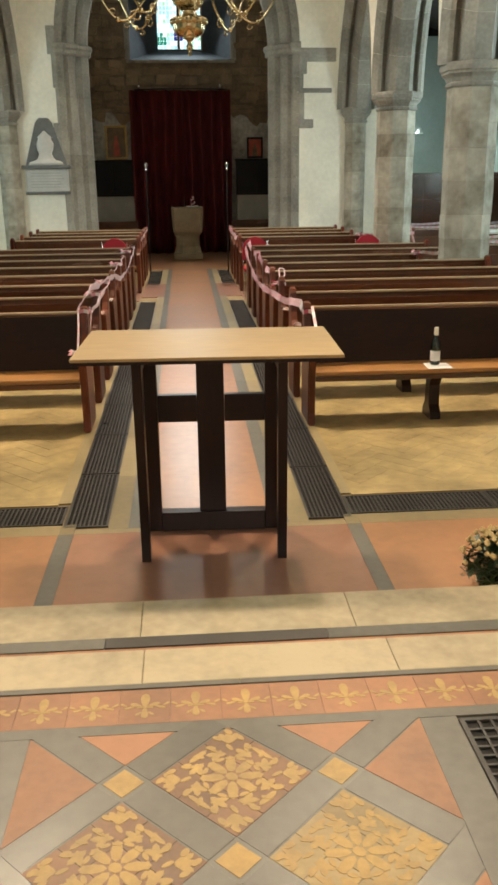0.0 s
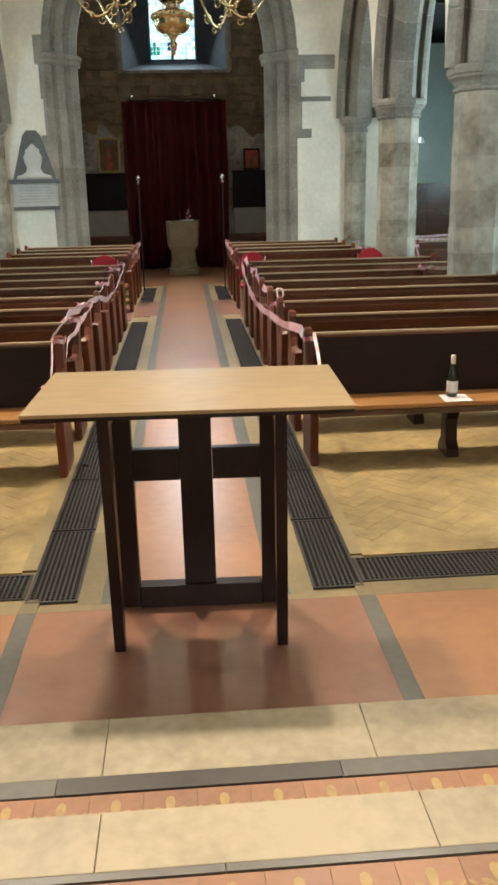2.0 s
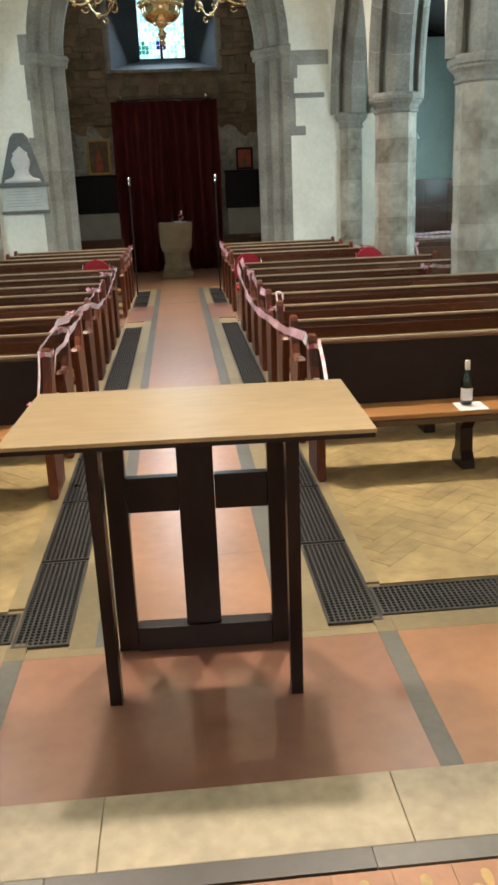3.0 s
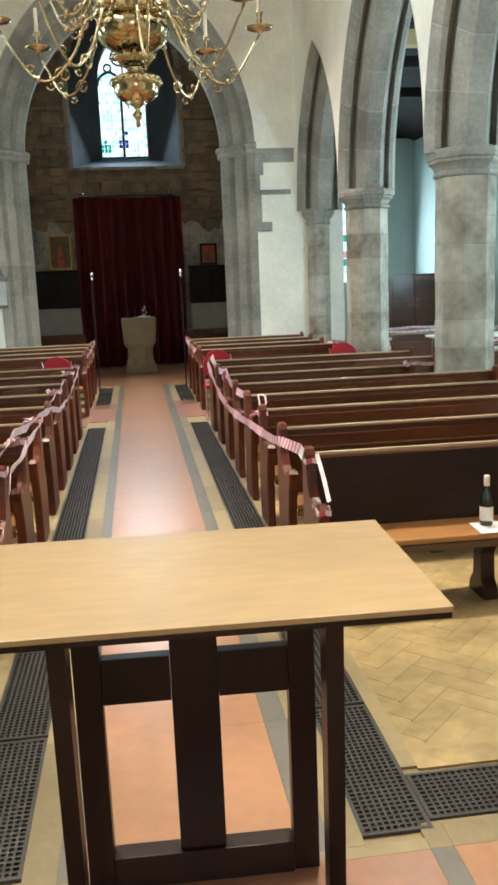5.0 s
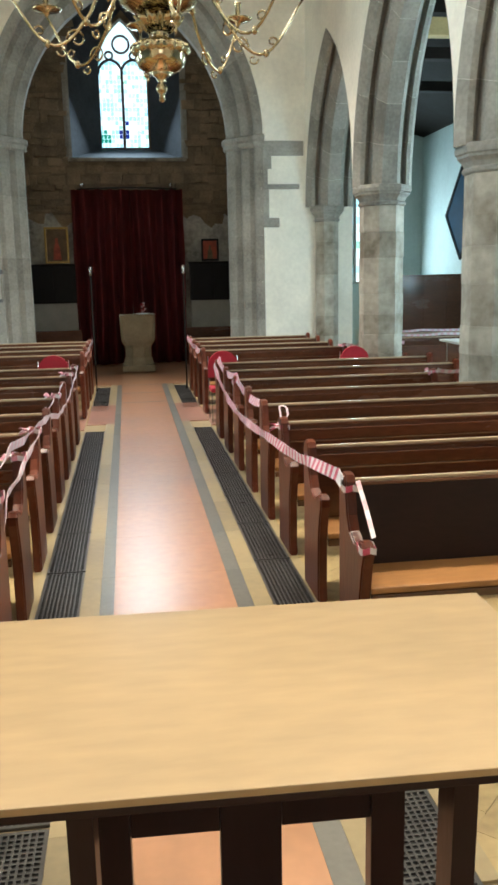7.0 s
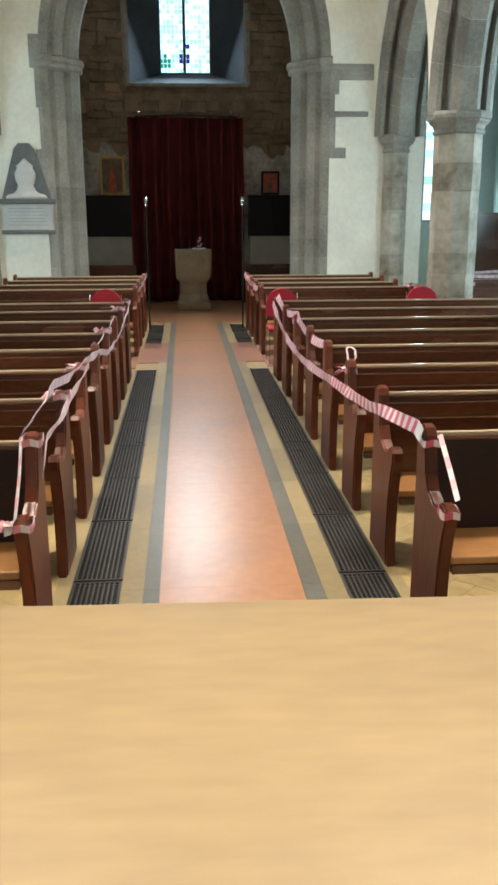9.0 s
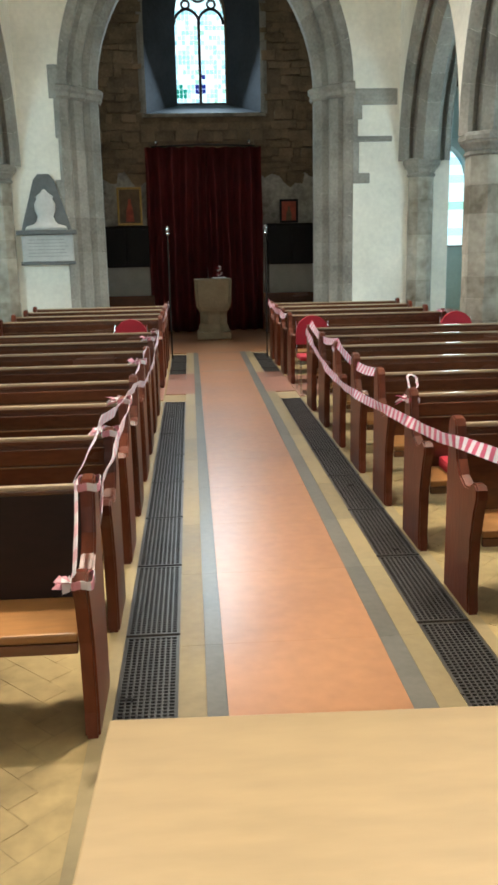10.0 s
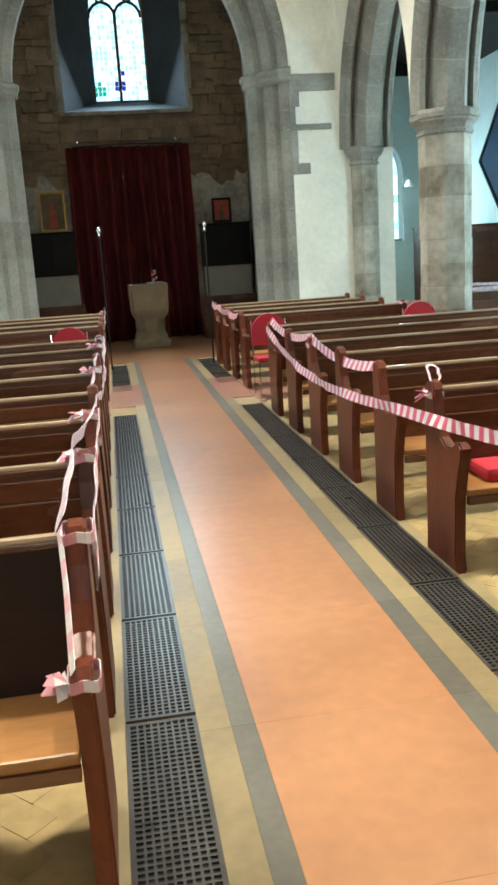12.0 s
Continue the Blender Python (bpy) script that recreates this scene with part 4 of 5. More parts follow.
def pew_end_bm(x0, x1):
    prof = [(0.03, 0.0), (0.05, 0.10), (0.04, 0.40), (0.0, 0.56), (-0.03, 0.63), (-0.03, 0.68), (0.0, 0.705), (0.05, 0.70), (0.09, 0.665), (0.16, 0.655),
            (0.24, 0.69), (0.29, 0.76), (0.315, 0.86), (0.325, 0.93), (0.35, 0.965), (0.40, 0.975), (0.44, 0.955), (0.455, 0.90), (0.45, 0.0)]
    bm = bmesh.new()
    prism(bm, prof, lambda y, z: (x0, y, z), lambda y, z: (x1, y, z))
    es = [e for e in bm.edges if abs(e.verts[0].co.x - e.verts[1].co.x) < 1e-5]
    bmesh.ops.bevel(bm, geom=es, offset=0.009, segments=2, affect='EDGES')
    return bm


def make_pew(x, y, label, front=False, length=PEW_L):
    p = thing("pew", label, "pew", "nave pews", (x, y, 0))
    x1 = length - 0.061
    part("bench_end", pew_end_bm(0, 0.06), PEW_END, p)
    part("bench_end", pew_end_bm(length - 0.06, length), PEW_END, p)
    part("seat", boxes((0.061, x1, 0.02, 0.40, 0.415, 0.452), bevel=0.01), SEAT_WOOD, p, "worn golden oak seat")
    part("seat_edge", boxes((0.061, x1, 0.012, 0.045, 0.372, 0.414), bevel=0.004), PEW_WOOD, p)
    bm = bmesh.new()
    prism(bm, [(0.37, 0.40), (0.40, 0.40), (0.425, 0.905), (0.405, 0.905)], lambda yy, z: (0.061, yy, z), lambda yy, z: (x1, yy, z))
    part("backrest", bm, PEW_SHADED if front else PEW_WOOD, p, "back panel with its shade painted nearly black" if front else "")
    part("top_rail", boxes((0.061, x1, 0.397, 0.434, 0.905, 0.930), bevel=0.011), PEW_RAIL_GLINT, p, "worn top rail with its glint painted pale")
    part("rail_lip", boxes((0.061, x1, 0.388, 0.3965, 0.893, 0.912), bevel=0.004), PEW_WOOD, p)
    if not front:
        part("upper_panel", boxes((0.061, x1, 0.380, 0.398, 0.79, 0.872), bevel=0.006), PEW_WOOD, p, "glossy red-brown upper back rail")
        # thin paler line painted in for the moulding's highlight
        part("back_moulding", boxes((0.061, x1, 0.374, 0.394, 0.772, 0.782), bevel=0.004), PEW_TRIM_GLINT, p)
    part("book_ledge", boxes((0.061, x1, 0.428, 0.55, 0.72, 0.742), bevel=0.004), PEW_WOOD, p)
    for lx in (1.06,):
        bm = bmesh.new()
        prism(bm, [(0.10, 0.0), (0.34, 0.0), (0.33, 0.06), (0.28, 0.12), (0.27, 0.30), (0.33, 0.372), (0.10, 0.372), (0.17, 0.28), (0.16, 0.12), (0.11, 0.06)], lambda yy, z: (lx - 0.02, yy, z), lambda yy, z: (lx + 0.07, yy, z))
        part("support", bm, PEW_SHADED, p)
    return p


PEW_R, PEW_LX, FIRST, PITCH, LONG = 1.22, -2.83, 6.62, 0.94, 2.92
front_pew = make_pew(PEW_R, FIRST, "dark oak front pew with shade painted on its back and a worn seat", True)
copy_thing(front_pew, Matrix.Translation((PEW_LX, FIRST, 0)))
PEW_LABEL = "dark stained oak pew with scrolled ends on wood blocks"
pew = make_pew(PEW_R, FIRST + PITCH, PEW_LABEL)
long_pew = make_pew(PEW_R, FIRST + 2 * PITCH, "long dark stained oak pew reaching between the columns", False, LONG)
ys = [FIRST + PITCH * k for k in range(8)] + [15.25, 16.2, 17.15, 18.0]
for k, y in enumerate(ys[1:], 1):
    wide = k in (2, 3, 4, 6, 7)
    if k > 2:
        copy_thing(long_pew if wide else pew, Matrix.Translation((PEW_R, y, 0)))
    copy_thing(long_pew if wide else pew, Matrix.Translation((PEW_LX - (LONG - PEW_L if wide else 0), y, 0)))

# ---------------- barrier tape ----------------


def ribbon(name, pts, width, twist, label, group, stripe=0.052, pale=False):
    """A striped tape hanging through pts, its face turned by twist (degrees from upright)."""
    fine = []
    P_ = [Vector(p) for p in pts]
    for a, b in zip(P_, P_[1:]):
        n = max(1, int((b - a).length / stripe))
        for i in range(n):
            fine.append(a.lerp(b, i / n))
    fine.append(P_[-1])
    bm = bmesh.new()
    rows = []
    for i, p in enumerate(fine):
        a = radians(twist + 14 * math.sin(i * 0.23) + 8 * math.sin(i * 0.61 + 1))
        d = fine[min(i + 1, len(fine) - 1)] - fine[max(i - 1, 0)]
        across = Vector((d.y, -d.x, 0))
        across = across.normalized() if across.length > 1e-6 else Vector((1, 0, 0))
        up = (across * math.sin(a) + Vector((0, 0, 1)) * math.cos(a)) * width / 2
        th = across * 0.0012
        rows.append([bm.verts.new(p + up + th), bm.verts.new(p - up + th), bm.verts.new(p - up - th), bm.verts.new(p + up - th)])
    for i, (a, b) in enumerate(zip(rows, rows[1:])):
        for k in range(4):
            f = bm.faces.new((a[k], a[(k + 1) % 4], b[(k + 1) % 4], b[k]))
            f.material_index = i % 2
    bmesh.ops.recalc_face_normals(bm, faces=bm.faces)
    ob = part(name, bm, [TAPE_WHITE, TAPE_PINK if pale else TAPE_RED])
    return tagged(ob, label, "barrier tape", group)


def swag(knots, sag):
    out = []
    for a, b in zip(knots, knots[1:]):
        for i in range(8):
            t = i / 8
            v = Vector(a).lerp(Vector(b), t)
            v.z -= sag * 4 * t * (1 - t)
            out.append(v)
    out.append(Vector(knots[-1]))
    return out


TY = [FIRST + 0.40 + PITCH * k for k in range(8)]
LEFT_TAPE = "pale pink and white twisted barrier tape along pew ends"
TAPE = "red and white striped barrier tape strung along pew ends"
ribbon("barrier_tape", [(1.205, 6.955, 0.93), (1.20, 7.03, 0.955), (1.20, 7.70, 0.88), (1.20, 8.05, 0.83), (1.20, 8.42, 0.80), (1.20, 8.86, 0.77), (1.20, 9.41, 0.735),
                         (1.20, 10.11, 0.68), (1.20, 11.03, 0.635), (1.20, 12.0, 0.66), (1.20, 12.8, 0.76), (1.20, 13.55, 0.90)], 0.066, 8, TAPE, "pew tapes")
ribbon("barrier_tape", [(1.285, 6.63, 0.72), (1.29, 6.78, 0.82), (1.285, 6.93, 0.94)], 0.022, 60, LEFT_TAPE, "pew tapes", 0.05, True)
ribbon("barrier_tape", swag([(1.25, TY[3] + 0.05, 0.93), (1.25, TY[5] + 0.05, 0.97), (1.26, TY[7], 0.99)], 0.08), 0.07, 15, TAPE, "pew tapes")
ribbon("barrier_tape", [(-0.60, 6.60, 0.70), (-0.61, 6.80, 0.83), (-0.625, 6.98, 0.96)], 0.022, 30, LEFT_TAPE, "pew tapes", 0.05, True)
ribbon("barrier_tape", [(-0.625, 6.99, 0.97), (-0.62, 7.5, 0.98), (-0.62, TY[1], 1.01), (-0.59, 8.4, 0.97), (-0.56, TY[2], 0.98), (-0.55, TY[3], 0.90), (-0.54, 10.5, 0.80), (-0.53, 11.5, 0.78), (-0.53, 12.6, 0.84), (-0.53, 13.5, 0.94)], 0.060, 22, LEFT_TAPE, "pew tapes", 0.05, True)
ribbon("barrier_tape", [(-0.53, 6.93, 0.80), (-0.535, 7.1, 0.92), (-0.535, 7.6, 0.90), (-0.535, TY[1], 0.93), (-0.535, 8.5, 0.93), (-0.535, TY[2], 0.95)], 0.046, 5, LEFT_TAPE, "pew tapes", 0.05, True)
ribbon("barrier_tape", swag([(-0.60, TY[3], 0.96), (-0.59, TY[4], 0.95), (-0.59, TY[5], 0.96)], 0.05), 0.05, 25, LEFT_TAPE, "pew tapes", 0.05, True)
ribbon("barrier_tape", swag([(1.20, 15.65, 0.93), (1.20, 16.6, 0.92), (1.20, 17.6, 0.95), (1.20, 18.4, 0.97)], 0.04), 0.08, 10, TAPE, "pew tapes")
ribbon("barrier_tape", swag([(-0.53, 15.65, 0.93), (-0.53, 16.6, 0.92), (-0.53, 17.6, 0.95), (-0.53, 18.4, 0.97)], 0.04), 0.08, 10, LEFT_TAPE, "pew tapes", 0.05, True)


def tape_loop(y, z, x0, x1, dy, dz, pale, bow=False):
    """A wrap of tape round a pew end, with a crumpled bow where it is tied."""
    bm = bmesh.new()
    N, w, th = 24, 0.032, 0.003
    xm, hx = (x0 + x1) / 2, (x1 - x0) / 2
    rows = []
    for k in range(N):
        a = 2 * math.pi * k / N
        c, s = math.cos(a), math.sin(a)
        q = (abs(c) ** 4 + abs(s) ** 4) ** -0.25
        zz = z + 0.006 * math.sin(3 * a)
        row = []
        for off, up in ((0, 1), (th, 1), (th, -1), (0, -1)):
            row.append(bm.verts.new((xm + (hx + off) * c * q, y + (dy + off) * s * q, zz + up * w / 2)))
        rows.append(row)
    for i in range(N):
        a, b = rows[i], rows[(i + 1) % N]
        for k in range(4):
            f = bm.faces.new((a[k], a[(k + 1) % 4], b[(k + 1) % 4], b[k]))
            f.material_index = (i // 3) % 2
    ends = []
    if bow:
        rnd = random.Random(int(y * 100))
        for k in range(7):
            a = rnd.uniform(0, 6.28)
            d = Vector((-abs(math.cos(a)) * 0.06 - 0.015, math.sin(a) * 0.05, rnd.uniform(-0.04, 0.03)))
            q = Vector((x0, y - dy * 0.4, z))
            side = d.cross(Vector((rnd.uniform(-1, 1), rnd.uniform(-1, 1), 1))).normalized() * 0.02
            bend = Vector((0, 0, rnd.uniform(0.008, 0.02)))
            t2 = Vector((0.0, 0.0012, 0.0012))
            ring = [q, q + d * 0.55 + side + bend, q + d, q + d * 0.6 - side + bend * 0.4]
            eb = bmesh.new()
            lo = [eb.verts.new(p - t2) for p in ring]
            hi = [eb.verts.new(p + t2) for p in ring]
            eb.faces.new(hi)
            eb.faces.new(lo[::-1])
            for n in range(4):
                eb.faces.new((lo[n], lo[(n + 1) % 4], hi[(n + 1) % 4], hi[n]))
            bmesh.ops.recalc_face_normals(eb, faces=eb.faces)
            ends.append((eb, (KNOT_PINK if pale else TAPE_RED) if k % 3 else TAPE_WHITE))
    bmesh.ops.recalc_face_normals(bm, faces=bm.faces)
    ob = part("tape_knot", bm, [TAPE_WHITE, KNOT_PINK if pale else TAPE_RED])
    tagged(ob, "pink and white tape knotted round a pew end" if pale else "red and white tape knotted round a pew end", "barrier tape", "tape knots")
    for eb, end_mat in ends:
        part("loose_end", eb, end_mat, ob)


tape_loop(6.64, 0.665, -0.615, -0.535, 0.06, 0.0, True, True)
tape_loop(6.98, 0.945, -0.618, -0.532, 0.07, 0.0, True)
for y in (TY[1], TY[2], TY[4], TY[6]):
    tape_loop(y, 0.95, -0.618, -0.532, 0.07, 0.0, True, True)
tape_loop(TY[7], 0.93, -0.618, -0.532, 0.07, 0.0, True)
ribbon("barrier_tape", [(1.25 + 0.030 * math.cos(k * math.pi / 7) + 0.008 * math.sin(k * 1.1), TY[2] + 0.03 * math.sin(k * math.pi / 7), 1.005 + 0.045 * math.sin(k * math.pi / 7)) for k in range(15)], 0.015, 50, LEFT_TAPE, "pew tapes", 0.04, True)
tape_loop(6.64, 0.665, 1.212, 1.29, 0.06, 0.0, False)
for y in (6.98, TY[2], TY[5], TY[7]):
    tape_loop(y, 0.90, 1.212, 1.29, 0.07, 0.0, False, y == TY[2])

for y in (11.72, 15.65):
    tape_loop(y, 0.94, 3.432, 3.508, 0.07, 0.0, True, True)
    ribbon("barrier_tape", swag([(3.515, y, 0.95), (3.9, y + 0.12, 0.93), (4.5, y + 0.16, 0.94)], 0.02), 0.05, 20, LEFT_TAPE, "pew tapes", 0.05, True)

# ---------------- chandelier ----------------
CH = (0.345, 7.15, 2.985)
ch = thing("chandelier", "polished brass chandelier with two tiers of curved candle arms", "chandelier", "", CH)
stem = [(0.004, -0.13), (0.016, -0.12), (0.010, -0.095), (0.024, -0.08), (0.030, -0.06), (0.014, -0.04), (0.03, -0.012), (0.06, 0.0)]
stem += [(0.03 + 0.095 * math.sin(k * math.pi / 14), 0.075 - 0.075 * math.cos(k * math.pi / 14)) for k in range(1, 8)]
stem += [(0.125, 0.10), (0.132, 0.115), (0.12, 0.13), (0.06, 0.145), (0.04, 0.175), (0.05, 0.20), (0.085, 0.225), (0.06, 0.24), (0.05, 0.265)]
stem += [(0.205 * math.cos(a), 0.375 + 0.115 * math.sin(a)) for a in [-1.25 + k * 0.25 for k in range(11)]]
stem += [(0.06, 0.50), (0.12, 0.52), (0.13, 0.54), (0.05, 0.57), (0.035, 0.63), (0.07, 0.67), (0.10, 0.71), (0.11, 0.77), (0.08, 0.83), (0.04, 0.87), (0.03, 0.98), (0.06, 1.02), (0.07, 1.06), (0.03, 1.10), (0.02, 1.16)]
part("stem", lathe(bmesh.new(), stem, 28), BRASS, ch, smooth=True)
bm = bmesh.new()
tube(bm, [(0, 0, 1.15), (0, 0, TOP - CH[2])], 0.008, 6)
part("chain", bm, CAST_IRON, ch)


def candle_arm(parent, ang, z0, reach, drop, rise):
    """One S-curved arm with its scroll, drip pan and socket."""
    c, s = math.cos(ang), math.sin(ang)
    pts = []
    for k in range(19):
        t = k / 18
        r = 0.06 + (reach - 0.06) * (t ** 0.85)
        z = z0 + 0.09 * math.sin(math.pi * min(1, t / 0.32)) * (t < 0.32) - drop * math.sin(math.pi * max(0, (t - 0.22) / 0.78)) ** 1.2 + rise * max(0, (t - 0.6) / 0.4) ** 2
        pts.append((r * c, r * s, z))
    bm = tube(bmesh.new(), pts, [0.0095 - 0.003 * k / 18 for k in range(19)], 7)
    # scroll under the middle of the arm
    m = pts[8]
    tube(bm, [(m[0] + 0.05 * (1 - k / 14) * math.cos(k * 0.62) * c, m[1] + 0.05 * (1 - k / 14) * math.cos(k * 0.62) * s, m[2] - 0.03 + 0.05 * (1 - k / 14) * math.sin(k * 0.62)) for k in range(13)], 0.006, 6)
    for i in (5, 12):
        q = pts[i]
        lathe(bm, [(0.004, -0.020), (0.014, -0.011), (0.018, 0.0), (0.012, 0.012), (0.004, 0.020)], 7, q)
    for i, sg in ((5, 1), (10, -1), (13, 1)):
        q = pts[i]
        tube(bm, [(q[0] + 0.028 * math.cos(k * 0.7) * (1 - k / 11) * c, q[1] + 0.028 * math.cos(k * 0.7) * (1 - k / 11) * s, q[2] + sg * (0.03 + 0.028 * math.sin(k * 0.7) * (1 - k / 11))) for k in range(9)], 0.005, 5)
    arm = part("candle_arm", bm, BRASS, parent, smooth=True)
    e = pts[-1]
    bm = lathe(bmesh.new(), [(0.008, 0.0), (0.014, 0.012), (0.02, 0.02), (0.070, 0.030), (0.080, 0.040), (0.06, 0.040), (0.018, 0.046), (0.013, 0.06), (0.017, 0.075), (0.013, 0.09), (0.020, 0.112), (0.022, 0.122), (0.012, 0.123)], 14, e)
    part("drip_pan", bm, BRASS, arm, smooth=True)
    part("candle", lathe(bmesh.new(), [(0.0105, 0.115), (0.0105, 0.25), (0.008, 0.257), (0.001, 0.26)], 8, e), CANDLE, arm, "short ivory candle")




def fluted(rows, flutes, depth, label):
    """A shell of brass turned with flutes."""
    bm = bmesh.new()
    rings = []
    for rr, zz in rows:
        rings.append([bm.verts.new((rr * (1 + depth * math.cos(flutes * a * math.pi / 48)) * math.cos(a * math.pi / 48), rr * (1 + depth * math.cos(flutes * a * math.pi / 48)) * math.sin(a * math.pi / 48), zz)) for a in range(96)])
    for a, b in zip(rings, rings[1:]):
        for i in range(96):
            bm.faces.new((a[i], a[(i + 1) % 96], b[(i + 1) % 96], b[i]))
    part("fluted_cup", bm, BRASS, ch, label, smooth=True)


fluted([(0.09, 0.075), (0.125, 0.085), (0.142, 0.105), (0.138, 0.128), (0.10, 0.145)], 16, 0.05, "fluted brass rim of the lower bowl")
fluted([(0.045, 0.185), (0.07, 0.20), (0.10, 0.235), (0.115, 0.262), (0.09, 0.25)], 12, 0.10, "leafy brass crown under the ball")
fluted([(0.16, 0.440), (0.20, 0.455), (0.19, 0.51), (0.12, 0.58), (0.07, 0.60)], 16, 0.07, "fluted brass cup over the ball")
for k in range(8):
    candle_arm(ch, k * math.pi / 4 + 0.10, 0.36, 0.73, 0.25, 0.02)
for k in range(8):
    candle_arm(ch, k * math.pi / 4 + 0.45, 0.62, 0.52, 0.20, 0.06)

# ---------------- tower furnishings ----------------
cur = thing("curtain", "dark maroon velvet curtains closed across the tower doorway", "curtain", "", (0, 23.6, 0))
for x0, x1, ph, back in ((-1.07, 0.31, 0.0, 0.0), (0.21, 1.56, 1.3, 0.11)):
    bm = bmesh.new()
    N = 110
    rows = []
    for zi in range(9):
        z = 0.005 + 4.09 * zi / 8 + (0.0 if zi < 8 else 0.02)
        row = []
        for i in range(N + 1):
            u = i / N
            amp = 0.10 + 0.04 * (1 - zi / 8)
            xx = x0 + (x1 - x0) * u + (0.10 * (1 - zi / 8) * (1 - u) if back else -0.06 * (1 - zi / 8) * u)
            yy = back - amp * math.sin(u * 2 * math.pi * 5.0 + ph + 0.5 * math.sin(u * 7)) - 0.015 * math.sin(u * 31 + zi * 0.3)
            row.append(bm.verts.new((xx + 0.01 * math.sin(zi * 1.1 + u * 9), yy, z)))
        rows.append(row)
    for a, b in zip(rows, rows[1:]):
        for i in range(N):
            bm.faces.new((a[i], a[i + 1], b[i + 1], b[i]))
    bmesh.ops.solidify(bm, geom=bm.faces[:], thickness=0.008)
    part("curtain_panel", bm, CURTAIN, cur, smooth=True)
rod = thing("curtain_rod", "thin iron curtain rod with ball finials", "curtain rod", "", (0, 23.6, 0))
bm = tube(bmesh.new(), [(-0.92 + 2.34 * k / 12, 0.14 - 0.13 * math.sin(math.pi * k / 12), 4.14 + 0.02 * math.sin(math.pi * k / 12)) for k in range(13)], 0.018, 8)
part("rod", bm, DARK_TIMBER, rod)
for fx in (-0.84, 1.27):
    part("bracket", boxes((fx, fx + 0.04, 0.10, 0.34, 4.12, 4.16)), DARK_TIMBER, rod)
for fx in (-0.81, 1.285):
    part("finial", lathe(bmesh.new(), [(0.006, -0.05), (0.035, -0.02), (0.045, 0.01), (0.03, 0.045), (0.005, 0.06)], 12, (fx, 0.06, 4.205)), STEEL, rod, "bright metal finial", smooth=True)


def picture(x0, x1, z0, z1, frame_mat, field, blob, label):
    p = thing("picture", label, "picture", "", ((x0 + x1) / 2, 23.88, z0))
    w, h = (x1 - x0) / 2, z1 - z0
    t = 0.05
    part("frame", boxes((-w, w, -0.04, 0.02, 0, t), (-w, w, -0.04, 0.02, h - t, h), (-w, -w + t, -0.04, 0.02, t, h - t), (w - t, w, -0.04, 0.02, t, h - t), bevel=0.01), frame_mat, p)
    part("canvas", boxes((-w + t, w - t, -0.015, 0.0, t, h - t)), field, p)
    bm = bmesh.new()
    prism(bm, [(-0.13, t + 0.02), (0.13, t + 0.02), (0.10, 0.30), (0.05, 0.40), (0.04, 0.50), (-0.04, 0.50), (-0.05, 0.40), (-0.10, 0.30)], lambda u, z: (u * w * 2.6, -0.017, z * h / 0.72), lambda u, z: (u * w * 2.6, -0.020, z * h / 0.72))
    part("painted_shape", bm, blob, p)


picture(-1.76, -1.19, 2.44, 3.29, GILT, PAINT_BROWN, PAINT_RED, "gilt framed brown painting with a red shape, above a dark board")
picture(1.99, 2.42, 2.44, 2.97, BLACK_BOARD, PAINT_RED, PAINT_BROWN, "small dark framed red picture on a ledge")


def dark_cabinet(x0, x1, label):
    c = thing("cupboard", label, "cupboard", "tower cupboards", (x0, 23.5, 0))
    w = x1 - x0
    part("body", boxes((0, w, 0.02, 0.38, 1.50, 2.38)), BLACK_BOARD, c)
    part("top", boxes((-0.02, w + 0.02, 0, 0.39, 2.381, 2.42), bevel=0.006), DARK_TIMBER, c)
    for k in (0, 1):
        part("door", boxes((0.03 + k * (w / 2), w / 2 - 0.015 + k * (w / 2 - 0.015), 0.0, 0.019, 1.54, 2.34), bevel=0.006), BLACK_BOARD, c)
    part("lower_panel", boxes((0.02, w - 0.02, 0.06, 0.37, 0.0, 1.498)), PALE_CLOTH, c, "pale grey lower panel")


dark_cabinet(-2.12, -1.02, "black wall cupboard over a pale grey base")
dark_cabinet(1.68, 2.76, "black wall cupboard over a pale grey base")
for x0, x1 in ((-2.2, -0.95), (1.5, 2.8)):
    b = thing("bench", "low dark oak bench in the tower", "bench", "tower benches", (x0, 22.6, 0))
    part("seat", boxes((0, x1 - x0, 0, 0.42, 0.42, 0.46), bevel=0.006), PEW_WOOD, b)
    part("backrest", boxes((0, x1 - x0, 0.42, 0.46, 0.0, 0.88), bevel=0.006), PEW_WOOD, b)
    part("front", boxes((0.02, x1 - x0 - 0.02, 0.02, 0.05, 0.0, 0.419)), PEW_WOOD, b)

fo = thing("font", "square tapered stone font on a stepped pedestal", "font", "", (0.33, 21.95, 0))
fo.scale = (1.0, 1.0, 1.055)
bm = bmesh.new()
box(bm, -0.36, 0.36, -0.36, 0.36, 0.0, 0.14, bevel=0.02)
part("plinth", bm, FONT_STONE, fo)
part("pedestal", lathe(bmesh.new(), [(0.36, 0.141), (0.35, 0.22), (0.31, 0.30), (0.31, 0.50), (0.33, 0.56)], 8, (0, 0, 0), math.pi / 8), FONT_STONE, fo)
bm = lathe(bmesh.new(), [(0.44, 0.561), (0.50, 0.63), (0.525, 0.70), (0.555, 1.17), (0.545, 1.19), (0.42, 1.19), (0.38, 1.10)], 4, (0, 0, 0), math.pi / 4)
bmesh.ops.bevel(bm, geom=[e for e in bm.edges if abs(e.verts[0].co.z - e.verts[1].co.z) > 0.05], offset=0.06, segments=3, affect='EDGES')
